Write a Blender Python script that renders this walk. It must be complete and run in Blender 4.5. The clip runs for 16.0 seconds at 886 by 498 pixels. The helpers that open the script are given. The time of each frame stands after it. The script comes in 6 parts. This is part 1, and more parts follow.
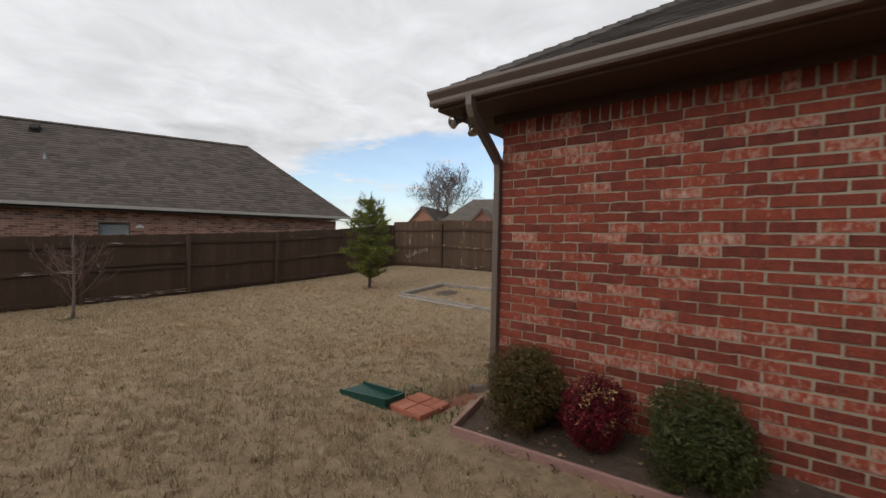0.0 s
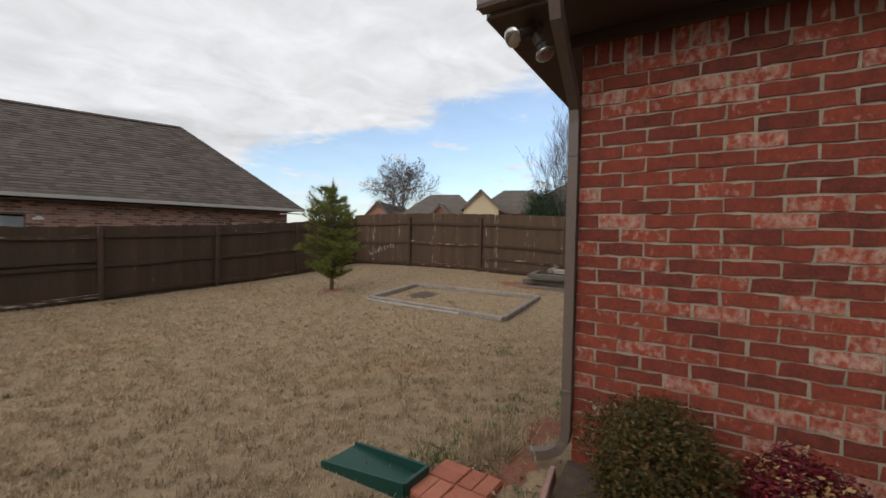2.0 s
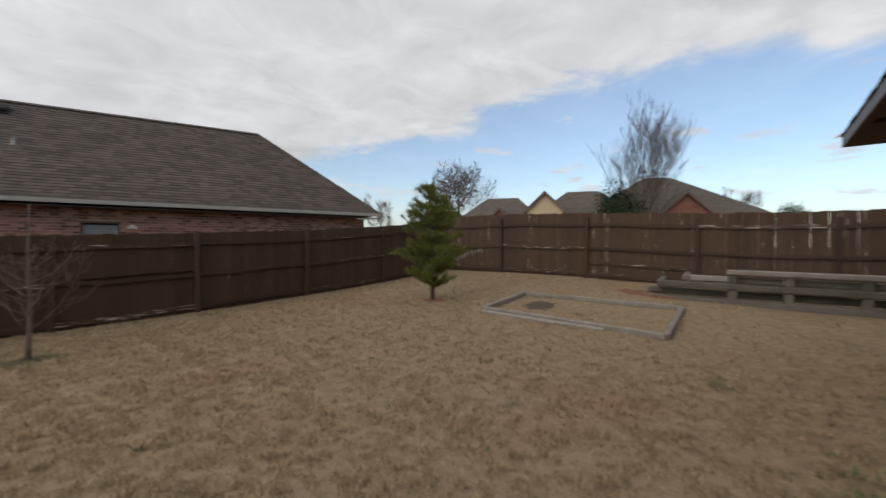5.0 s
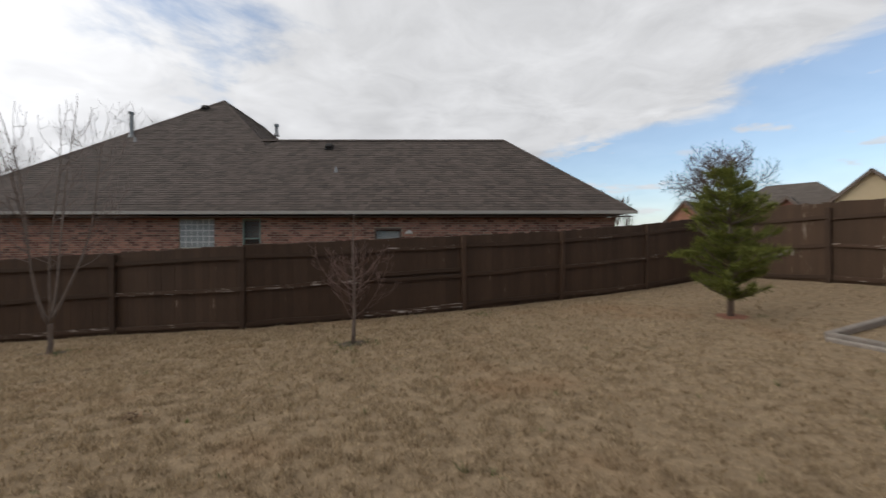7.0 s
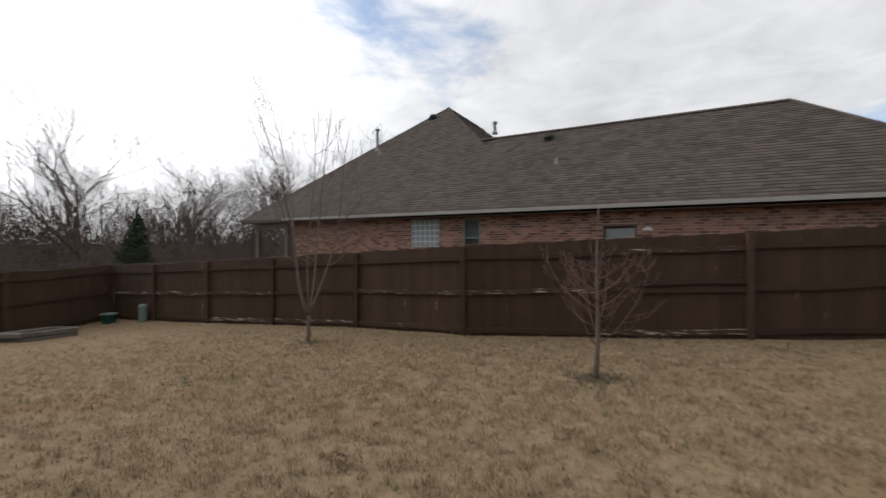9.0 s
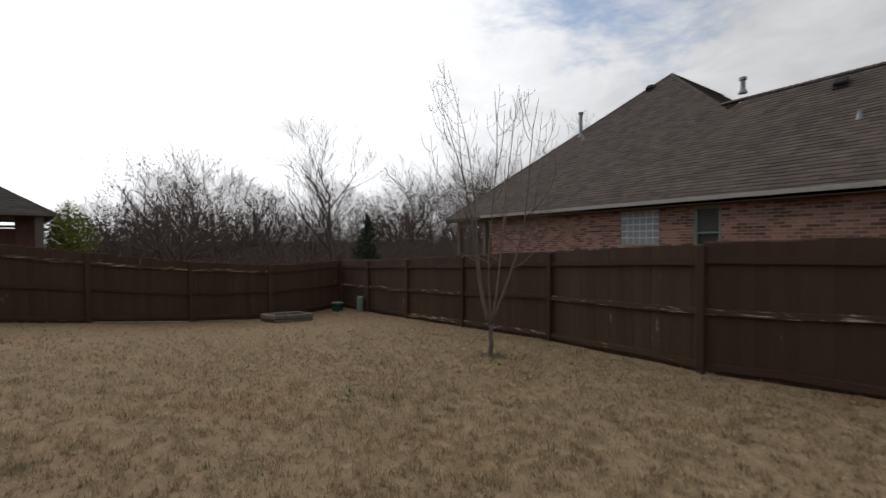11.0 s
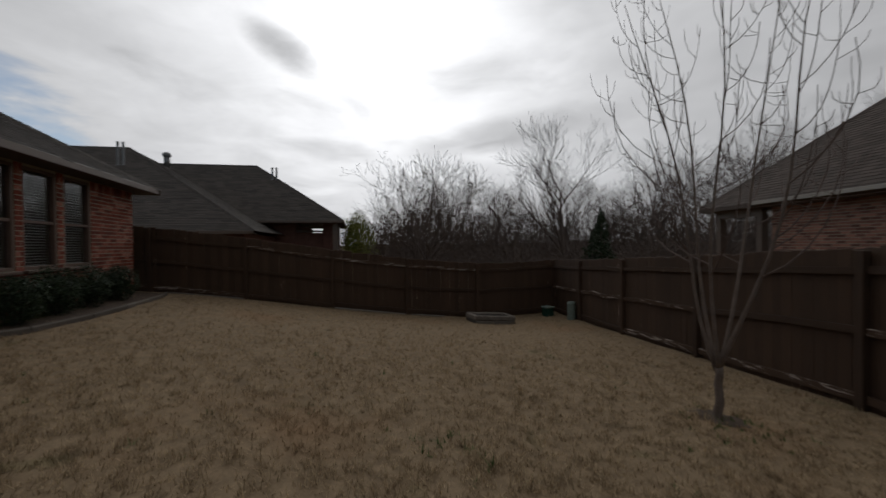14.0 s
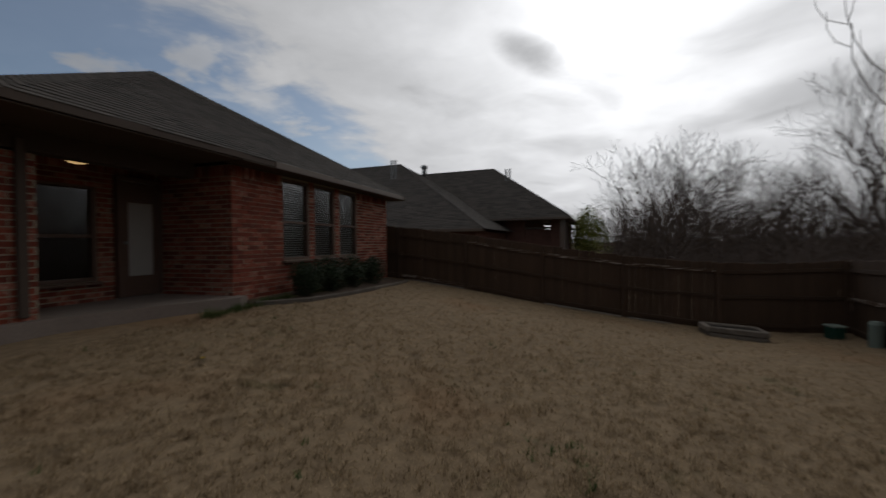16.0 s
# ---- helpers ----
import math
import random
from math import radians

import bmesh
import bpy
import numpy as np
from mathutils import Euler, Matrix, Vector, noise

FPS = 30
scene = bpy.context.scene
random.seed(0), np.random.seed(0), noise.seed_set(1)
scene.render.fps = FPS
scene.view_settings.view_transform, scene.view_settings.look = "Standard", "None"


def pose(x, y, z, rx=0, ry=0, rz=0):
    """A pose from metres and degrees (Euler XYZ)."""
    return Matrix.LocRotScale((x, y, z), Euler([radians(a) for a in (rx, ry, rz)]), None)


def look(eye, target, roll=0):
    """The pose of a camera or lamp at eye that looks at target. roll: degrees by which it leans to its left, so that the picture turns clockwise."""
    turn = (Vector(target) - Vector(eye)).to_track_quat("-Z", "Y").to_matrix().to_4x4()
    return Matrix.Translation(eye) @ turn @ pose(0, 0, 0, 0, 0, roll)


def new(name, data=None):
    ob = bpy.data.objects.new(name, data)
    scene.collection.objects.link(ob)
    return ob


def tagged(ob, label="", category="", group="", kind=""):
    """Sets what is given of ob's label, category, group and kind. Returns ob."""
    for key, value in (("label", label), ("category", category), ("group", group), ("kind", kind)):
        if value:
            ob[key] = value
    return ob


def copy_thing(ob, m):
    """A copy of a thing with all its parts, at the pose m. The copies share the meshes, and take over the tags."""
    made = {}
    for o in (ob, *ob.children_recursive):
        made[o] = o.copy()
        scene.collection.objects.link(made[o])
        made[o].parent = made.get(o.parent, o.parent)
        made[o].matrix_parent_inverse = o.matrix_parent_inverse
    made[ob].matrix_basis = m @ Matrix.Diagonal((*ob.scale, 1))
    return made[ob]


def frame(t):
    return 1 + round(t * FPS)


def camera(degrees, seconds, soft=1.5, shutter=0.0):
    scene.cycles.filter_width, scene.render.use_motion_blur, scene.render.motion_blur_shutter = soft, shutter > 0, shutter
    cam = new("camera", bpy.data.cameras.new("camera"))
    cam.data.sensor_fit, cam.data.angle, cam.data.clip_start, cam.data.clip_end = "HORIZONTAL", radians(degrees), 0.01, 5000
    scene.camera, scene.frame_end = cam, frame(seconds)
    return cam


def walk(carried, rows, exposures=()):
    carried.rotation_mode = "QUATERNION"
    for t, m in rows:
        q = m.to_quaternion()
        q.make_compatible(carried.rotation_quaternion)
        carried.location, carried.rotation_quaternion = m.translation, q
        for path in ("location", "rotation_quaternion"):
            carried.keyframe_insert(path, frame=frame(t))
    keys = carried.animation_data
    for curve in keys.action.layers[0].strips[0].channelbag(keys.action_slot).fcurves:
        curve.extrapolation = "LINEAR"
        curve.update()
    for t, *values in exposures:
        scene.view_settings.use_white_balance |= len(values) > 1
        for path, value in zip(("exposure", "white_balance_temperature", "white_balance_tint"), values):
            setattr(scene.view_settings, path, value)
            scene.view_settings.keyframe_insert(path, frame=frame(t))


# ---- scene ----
cam = camera(94.3, 16.0, 1.5, 0.5)
PATH = [
    (0, (0.071, -1.244, 1.629), (1.637, -0.001, 1.592), 1.2),
    (0.5, (0.289, -1.016, 1.619), (1.807, 0.286, 1.574), 1.0),
    (1, (0.477, -0.602, 1.555), (1.957, 0.742, 1.504), 1.1),
    (1.5, (0.702, -0.209, 1.56), (2.302, 0.991, 1.508), 1.2),
    (2, (0.876, 0.157, 1.555), (2.578, 1.207, 1.508), 1.2),
    (2.5, (0.877, 0.49, 1.539), (2.678, 1.357, 1.501), 1.3),
    (3, (0.944, 0.796, 1.555), (2.821, 1.484, 1.519), 1.1),
    (5.5, (1.014, 2.394, 1.448), (2.392, 3.844, 1.427), 0.3),
    (6, (0.989, 2.63, 1.452), (2.12, 4.279, 1.427), 0.3),
    (6.5, (0.942, 2.891, 1.465), (1.854, 4.671, 1.447), 0.1),
    (7, (0.893, 3.157, 1.452), (1.617, 5.021, 1.437), -0.1),
    (7.5, (0.856, 3.544, 1.46), (1.311, 5.491, 1.443), -0.0),
    (8, (0.8, 3.894, 1.447), (0.945, 5.889, 1.429), 0.1),
    (8.5, (0.731, 4.299, 1.488), (0.691, 6.299, 1.47), 0.1),
    (9, (0.753, 4.67, 1.498), (0.49, 6.652, 1.475), 0.0),
    (9.5, (0.786, 4.992, 1.549), (0.227, 6.913, 1.524), -0.1),
    (10, (0.691, 5.325, 1.521), (-0.125, 7.151, 1.495), 0.1),
    (12.5, (0.345, 7.248, 1.505), (-1.204, 8.513, 1.468), -1.1),
    (13, (0.298, 7.526, 1.483), (-1.383, 8.609, 1.45), -0.8),
    (13.5, (0.146, 7.804, 1.421), (-1.637, 8.709, 1.394), -0.6),
    (14, (0.066, 8.046, 1.408), (-1.806, 8.749, 1.385), -0.7),
    (14.5, (0.036, 8.31, 1.431), (-1.913, 8.759, 1.403), -0.7),
    (15, (0.054, 8.472, 1.443), (-1.933, 8.699, 1.415), -0.4),
    (15.5, (0.1, 8.716, 1.398), (-1.899, 8.665, 1.379), -0.6),
    (16, (0.123, 9.016, 1.362), (-1.83, 8.584, 1.338), -0.7),
]
EXPOSURES = [(0.0, -0.8, 6300, 10), (3.0, -0.73, 6300, 10), (5.5, -1.03, 6300, 10), (9.0, -0.84, 6300, 10), (10.2, -0.95, 6300, 10), (12.4, -1.8, 6300, 10), (14.0, -2.22, 6300, 10), (16.0, -2.32, 6300, 10)]
walk(cam, [(t, look(eye, target, roll)) for t, eye, target, roll in PATH], EXPOSURES)

# ---- world and sun ----
SUN_AZ, SUN_EL = radians(168), radians(27)      # angle from +x towards +y, height over the horizon
sun_way = Vector((math.cos(SUN_AZ) * math.cos(SUN_EL), math.sin(SUN_AZ) * math.cos(SUN_EL), math.sin(SUN_EL)))
world = bpy.data.worlds.new("sky")
scene.world = world
world.use_nodes = True
wt = world.node_tree
wt.nodes.clear()


def wn(kind, **kw):
    n = wt.nodes.new(kind)
    for k, v in kw.items():
        n.inputs[k].default_value = v
    return n


def wmath(op, a, b=None, c=None, clamp=False):
    n = wt.nodes.new("ShaderNodeMath")
    n.operation, n.use_clamp = op, clamp
    for i, v in enumerate((a, b, c)):
        if v is None:
            continue
        if isinstance(v, (int, float)):
            n.inputs[i].default_value = v
        else:
            wt.links.new(v, n.inputs[i])
    return n.outputs[0]


sky = wt.nodes.new("ShaderNodeTexSky")
sky.sky_type, sky.sun_disc = "NISHITA", False
sky.sun_elevation, sky.sun_rotation = SUN_EL, radians(90) - SUN_AZ
sky.air_density, sky.dust_density, sky.ozone_density = 1.0, 0.6, 2.0
way = wt.nodes.new("ShaderNodeTexCoord").outputs["Generated"]
sep = wt.nodes.new("ShaderNodeSeparateXYZ")
wt.links.new(way, sep.inputs[0])
dx, dy, dz = sep.outputs
# the cloud deck lies on a plane overhead: its pattern is foreshortened towards the horizon
up = wmath("ADD", wmath("MAXIMUM", dz, 0.0), 0.12)
deck = wt.nodes.new("ShaderNodeCombineXYZ")
wt.links.new(wmath("DIVIDE", dx, up), deck.inputs[0])
wt.links.new(wmath("DIVIDE", dy, up), deck.inputs[1])


def wnoise(scale, detail, rough, distort=0.0):
    n = wn("ShaderNodeTexNoise", Scale=scale, Detail=detail, Roughness=rough, Distortion=distort)
    wt.links.new(deck.outputs[0], n.inputs["Vector"])
    return n.outputs["Fac"]


big, mid, fine = wnoise(0.55, 3.0, 0.5, 0.3), wnoise(1.5, 6.0, 0.55, 0.4), wnoise(3.2, 8.0, 0.6, 0.6)
puffs, streaks = wnoise(1.9, 7.0, 0.55, 0.2), wnoise(1.15, 5.0, 0.5, 0.8)
# the deck's clear edge lies low in the east; it is thin in the south too
deckx, decky = wmath("DIVIDE", dx, up), wmath("DIVIDE", dy, up)
east = wmath("MULTIPLY", wmath("ADD", deckx, -1.75), 0.9)
south = wmath("MULTIPLY", wmath("ADD", wmath("MULTIPLY", decky, -1.0), -0.9), 0.55)


def toward(az, el):
    """Cosine of the angle between the view and a direction given in degrees."""
    d = wt.nodes.new("ShaderNodeVectorMath")
    d.operation = "DOT_PRODUCT"
    wt.links.new(way, d.inputs[0])
    a, e = radians(az), radians(el)
    d.inputs[1].default_value = (math.cos(a) * math.cos(e), math.sin(a) * math.cos(e), math.sin(e))
    return d.outputs["Value"]


# the deck is torn in the north, where blue shows between thin veils
north_gap = wmath("SUBTRACT", wmath("MULTIPLY", wmath("POWER", wmath("MAXIMUM", toward(101, 31), 0.0), 14.0), 0.4), 0.22)
clear = wmath("MAXIMUM", wmath("MAXIMUM", wmath("MAXIMUM", wmath("MINIMUM", east, 0.75), wmath("MINIMUM", south, 0.42)), north_gap), -0.22)
cover = wmath("SUBTRACT", wmath("ADD", wmath("MULTIPLY", big, 0.5), wmath("ADD", wmath("MULTIPLY", mid, 0.75), wmath("MULTIPLY", fine, 0.35))), clear)
mask = wt.nodes.new("ShaderNodeMapRange")
mask.interpolation_type = "SMOOTHSTEP"
mask.inputs["From Min"].default_value, mask.inputs["From Max"].default_value = 0.53, 0.74
wt.links.new(cover, mask.inputs["Value"])
small = wt.nodes.new("ShaderNodeMapRange")
small.interpolation_type = "SMOOTHSTEP"
small.inputs["From Min"].default_value, small.inputs["From Max"].default_value, small.inputs["To Max"].default_value = 0.55, 0.66, 0.8
wt.links.new(puffs, small.inputs["Value"])
# a low bank of haze near the horizon
haze = wmath("MULTIPLY", wmath("POWER", wmath("SUBTRACT", 1.0, wmath("MAXIMUM", dz, 0.0)), 8.0), 0.75)
cloud = wmath("MAXIMUM", wmath("MAXIMUM", wmath("ADD", wmath("MULTIPLY", mask.outputs[0], 0.8), 0.2), small.outputs[0]), haze, clamp=True)
# clouds glow round the veiled sun and are greyer where they are thick
dot = wt.nodes.new("ShaderNodeVectorMath")
dot.operation = "DOT_PRODUCT"
wt.links.new(way, dot.inputs[0])
dot.inputs[1].default_value = sun_way
near_sun = wmath("MAXIMUM", dot.outputs["Value"], 0.0)
glow = wmath("ADD", wmath("MULTIPLY", wmath("POWER", near_sun, 2.8), 2.6), wmath("MULTIPLY", wmath("POWER", near_sun, 26.0), 3.0))
shade = wmath("ADD", 0.86, wmath("MULTIPLY", wmath("SUBTRACT", fine, 0.42), wmath("MULTIPLY", mid, 1.1)))
thick = wt.nodes.new("ShaderNodeMapRange")
thick.interpolation_type = "SMOOTHSTEP"
thick.inputs["From Min"].default_value, thick.inputs["From Max"].default_value, thick.inputs["To Min"].default_value, thick.inputs["To Max"].default_value = 0.55, 0.74, 1.0, 0.78
wt.links.new(streaks, thick.inputs["Value"])


def scud(az, el, wide, high, tilt, depth):
    """A small dark cloud below the deck: its share of the light held back."""
    a, e, w = radians(az), radians(el), radians(tilt)
    right = Vector((math.sin(a), -math.cos(a), 0))
    over = Vector((-math.cos(a) * math.sin(e), -math.sin(a) * math.sin(e), math.cos(e)))
    r2 = None
    for axis_way, half in ((right * math.cos(w) + over * math.sin(w), wide), (over * math.cos(w) - right * math.sin(w), high)):
        d = wt.nodes.new("ShaderNodeVectorMath")
        d.operation = "DOT_PRODUCT"
        wt.links.new(way, d.inputs[0])
        d.inputs[1].default_value = axis_way
        q = wmath("POWER", wmath("ABSOLUTE", wmath("DIVIDE", d.outputs["Value"], math.sin(radians(half)))), 2.0)
        r2 = q if r2 is None else wmath("ADD", r2, q)
    r2 = wmath("ADD", wmath("ADD", r2, wmath("MULTIPLY", wmath("LESS_THAN", toward(az, el), 0.5), 50.0)), wmath("MULTIPLY", wmath("SUBTRACT", 0.5, puffs), 3.2))
    fade = wt.nodes.new("ShaderNodeMapRange")
    fade.interpolation_type = "SMOOTHSTEP"
    fade.inputs["From Min"].default_value, fade.inputs["From Max"].default_value = -0.3, 1.8
    fade.inputs["To Min"].default_value, fade.inputs["To Max"].default_value = depth, 1.0
    wt.links.new(r2, fade.inputs["Value"])
    return fade.outputs[0]


lum = wmath("MULTIPLY", wmath("ADD", wmath("MULTIPLY", shade, 1.68), wmath("MULTIPLY", glow, wmath("ADD", 0.45, mid))), thick.outputs[0])
for az, el, wide, high, tilt, depth in ((180.2, 24.2, 4.8, 2.0, -24, 0.4), (149, 15.0, 13.0, 2.2, 8, 0.72), (174, 12.5, 8.0, 1.3, -4, 0.75)):
    lum = wmath("MULTIPLY", lum, scud(az, el, wide, high, tilt, depth))
ccol = wt.nodes.new("ShaderNodeMix")
ccol.data_type, ccol.blend_type = "RGBA", "MULTIPLY"
ccol.inputs["Factor"].default_value = 1.0
ccol.inputs["A"].default_value = (1.0, 0.99, 0.985, 1)
wt.links.new(lum, ccol.inputs["B"])
sky_dim = wt.nodes.new("ShaderNodeMix")
sky_dim.data_type, sky_dim.blend_type = "RGBA", "MULTIPLY"
sky_dim.inputs["Factor"].default_value = 1.0
sky_dim.inputs["B"].default_value = (0.37, 0.365, 0.355, 1)
wt.links.new(sky.outputs[0], sky_dim.inputs["A"])
both = wt.nodes.new("ShaderNodeMix")
both.data_type = "RGBA"
wt.links.new(cloud, both.inputs["Factor"])
wt.links.new(sky_dim.outputs["Result"], both.inputs["A"])
wt.links.new(ccol.outputs["Result"], both.inputs["B"])
bg = wt.nodes.new("ShaderNodeBackground")
bg.inputs["Strength"].default_value = 0.9
wt.links.new(both.outputs["Result"], bg.inputs["Color"])
wt.links.new(bg.outputs[0], wt.nodes.new("ShaderNodeOutputWorld").inputs[0])

sun = new("sun", bpy.data.lights.new("sun", "SUN"))
sun.data.energy, sun.data.angle, sun.data.color = 0.55, radians(16), (1.0, 0.95, 0.88)
sun.matrix_world = look(Vector((0, 0, 30)) + sun_way, (0, 0, 30))


# ---- materials ----
def material(name, c1, c2, scale=3.0, fine_scale=40.0, rough=0.85, bump=0.3, stretch=(1, 1, 1), metal=0.0,
             piece=0.0, island=0.0, wear=None, spread=0.5, spec=0.3, fine_mix=0.5, pick=0.24):
    """Two colours mixed by noise at two scales, with relief; pieces vary by their random number, joined pieces by island."""
    m = bpy.data.materials.new(name)
    m.use_nodes = True
    nt = m.node_tree
    nd, ln = nt.nodes, nt.links
    p = nd["Principled BSDF"]
    p.inputs["Metallic"].default_value = metal
    p.inputs["Specular IOR Level"].default_value = spec
    geo = nd.new("ShaderNodeNewGeometry")
    mp = nd.new("ShaderNodeMapping")
    mp.inputs["Scale"].default_value = stretch
    ln.new(geo.outputs["Position"], mp.inputs["Vector"])

    def nz(s, det=5.0):
        n = nd.new("ShaderNodeTexNoise")
        n.inputs["Scale"].default_value, n.inputs["Detail"].default_value, n.inputs["Roughness"].default_value = s, det, 0.6
        ln.new(mp.outputs[0], n.inputs["Vector"])
        return n.outputs["Fac"]

    def calc(op, a, b):
        n = nd.new("ShaderNodeMath")
        n.operation = op
        for i, v in enumerate((a, b)):
            if isinstance(v, (int, float)):
                n.inputs[i].default_value = v
            else:
                ln.new(v, n.inputs[i])
        return n.outputs[0]

    a, b = nz(scale), nz(fine_scale)
    fac = calc("ADD", calc("MULTIPLY", a, 1 - fine_mix), calc("MULTIPLY", b, fine_mix))
    if piece:
        inf = nd.new("ShaderNodeObjectInfo")
        fac = calc("ADD", fac, calc("MULTIPLY", calc("SUBTRACT", inf.outputs["Random"], 0.5), piece))
    if island:
        fac = calc("ADD", fac, calc("MULTIPLY", calc("SUBTRACT", geo.outputs["Random Per Island"], 0.5), island))
    ramp = nd.new("ShaderNodeMapRange")
    ramp.inputs["From Min"].default_value, ramp.inputs["From Max"].default_value = 0.5 - spread / 2, 0.5 + spread / 2
    ln.new(fac, ramp.inputs["Value"])
    mix = nd.new("ShaderNodeMix")
    mix.data_type = "RGBA"
    mix.inputs["A"].default_value, mix.inputs["B"].default_value = (*c1, 1), (*c2, 1)
    ln.new(ramp.outputs[0], mix.inputs["Factor"])
    col = mix.outputs["Result"]
    if wear:
        wc, lo, hi, ws = wear
        wm = nd.new("ShaderNodeMapRange")
        wm.inputs["From Min"].default_value, wm.inputs["From Max"].default_value = lo, hi
        n = nz(ws, 8.0)
        if piece:
            n = calc("ADD", n, calc("MULTIPLY", calc("SUBTRACT", inf.outputs["Random"], 0.5), pick))
        if island:
            n = calc("ADD", n, calc("MULTIPLY", calc("SUBTRACT", geo.outputs["Random Per Island"], 0.5), pick))
        ln.new(n, wm.inputs["Value"])
        m2 = nd.new("ShaderNodeMix")
        m2.data_type = "RGBA"
        ln.new(wm.outputs[0], m2.inputs["Factor"])
        ln.new(col, m2.inputs["A"])
        m2.inputs["B"].default_value = (*wc, 1)
        col = m2.outputs["Result"]
    ln.new(col, p.inputs["Base Color"])
    rr = nd.new("ShaderNodeMapRange")
    rr.inputs["To Min"].default_value, rr.inputs["To Max"].default_value = max(0.02, rough - 0.1), min(1.0, rough + 0.1)
    ln.new(b, rr.inputs["Value"])
    ln.new(rr.outputs[0], p.inputs["Roughness"])
    if bump:
        bp = nd.new("ShaderNodeBump")
        bp.inputs["Strength"].default_value, bp.inputs["Distance"].default_value = bump, 0.01
        ln.new(b, bp.inputs["Height"])
        ln.new(bp.outputs[0], p.inputs["Normal"])
    return m


def glow_material(name, colour, strength):
    m = bpy.data.materials.new(name)
    m.use_nodes = True
    p = m.node_tree.nodes["Principled BSDF"]
    p.inputs["Base Color"].default_value = (*colour, 1)
    p.inputs["Emission Color"].default_value = (*colour, 1)
    p.inputs["Emission Strength"].default_value = strength
    return m


def glass_material(name, tint):
    m = bpy.data.materials.new(name)
    m.use_nodes = True
    p = m.node_tree.nodes["Principled BSDF"]
    p.inputs["Base Color"].default_value = (*tint, 1)
    p.inputs["Roughness"].default_value = 0.05
    p.inputs["Transmission Weight"].default_value = 1.0
    p.inputs["IOR"].default_value = 1.75
    return m


M_BRICK = material("red_brick", (0.052, 0.017, 0.014), (0.34, 0.066, 0.031), 11, 60, 0.9, 0.7, piece=0.4, spread=0.75, stretch=(1.15, 1.15, 0.8),
                   wear=((0.56, 0.44, 0.34), 0.6, 1.05, 24.0), pick=0.44)
M_BRICK_J = material("red_brick_joined", (0.052, 0.017, 0.014), (0.34, 0.066, 0.031), 11, 60, 0.9, 0.7, island=0.4, spread=0.75, stretch=(1.15, 1.15, 0.8),
                     wear=((0.56, 0.44, 0.34), 0.6, 1.05, 24.0), pick=0.44)
M_BRICK_N = material("brown_pink_brick", (0.11, 0.048, 0.036), (0.38, 0.185, 0.132), 4, 40, 0.9, 0.4, island=0.9, spread=0.9)
M_MORTAR = material("mortar", (0.21, 0.18, 0.125), (0.4, 0.35, 0.26), 8, 80, 0.95, 0.7)
M_TRIM = material("taupe_painted_trim", (0.105, 0.078, 0.06), (0.135, 0.1, 0.078), 1.5, 30, 0.45, 0.08)
M_SOFFIT = material("brown_soffit_board", (0.06, 0.042, 0.032), (0.085, 0.06, 0.045), 1.5, 30, 0.7, 0.1)
M_FENCE = material("dark_stained_fence", (0.03, 0.017, 0.009), (0.09, 0.05, 0.028), 2.5, 22, 0.8, 0.35, stretch=(1, 1, 0.2), piece=0.26, spread=0.9,
                   wear=((0.3, 0.22, 0.175), 0.73, 0.83, 11.0))
M_FENCE_E = material("flaking_brown_fence", (0.033, 0.019, 0.01), (0.1, 0.057, 0.031), 2.5, 22, 0.8, 0.35, stretch=(1, 1, 0.07), piece=0.26, spread=0.9,
                     wear=((0.42, 0.35, 0.28), 0.68, 0.76, 34.0))
M_POST = material("dark_stained_post", (0.03, 0.017, 0.009), (0.085, 0.047, 0.027), 2.5, 22, 0.8, 0.3, stretch=(1, 1, 0.3), piece=0.3, spread=0.8)
M_RAIL = material("dark_stained_rail", (0.03, 0.017, 0.009), (0.085, 0.047, 0.027), 2.5, 22, 0.8, 0.3, piece=0.3, spread=0.8,
                  stretch=(0.5, 0.5, 7.0), wear=((0.42, 0.35, 0.29), 0.655, 0.72, 6.0))
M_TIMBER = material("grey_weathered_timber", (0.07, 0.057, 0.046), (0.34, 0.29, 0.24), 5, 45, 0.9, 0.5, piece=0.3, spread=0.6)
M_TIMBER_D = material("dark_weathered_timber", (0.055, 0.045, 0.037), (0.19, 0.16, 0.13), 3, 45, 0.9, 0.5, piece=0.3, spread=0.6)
M_SHINGLE = material("brown_grey_shingle", (0.04, 0.031, 0.025), (0.13, 0.1, 0.082), 1.2, 60, 0.95, 0.4, island=0.42, spread=0.9)
M_SHINGLE_D = material("dark_grey_shingle", (0.035, 0.03, 0.026), (0.095, 0.08, 0.068), 1.2, 60, 0.95, 0.4, island=0.5, spread=0.9)
M_CONCRETE = material("concrete", (0.26, 0.23, 0.2), (0.42, 0.39, 0.34), 1.2, 35, 0.9, 0.3)
M_SOIL = material("mulch_soil", (0.028, 0.02, 0.014), (0.13, 0.09, 0.062), 14, 70, 1.0, 0.9)
M_HUMUS = material("dark_humus", (0.01, 0.008, 0.006), (0.04, 0.03, 0.022), 14, 70, 1.0, 0.9)
M_SLAB = material("brownish_concrete", (0.15, 0.115, 0.095), (0.27, 0.22, 0.185), 1.2, 35, 0.9, 0.3)
M_CLAY = material("red_clay_soil", (0.1, 0.038, 0.023), (0.27, 0.115, 0.066), 7, 50, 1.0, 0.8)
M_BARK = material("grey_brown_bark", (0.09, 0.065, 0.05), (0.22, 0.17, 0.135), 8, 60, 0.95, 0.6)
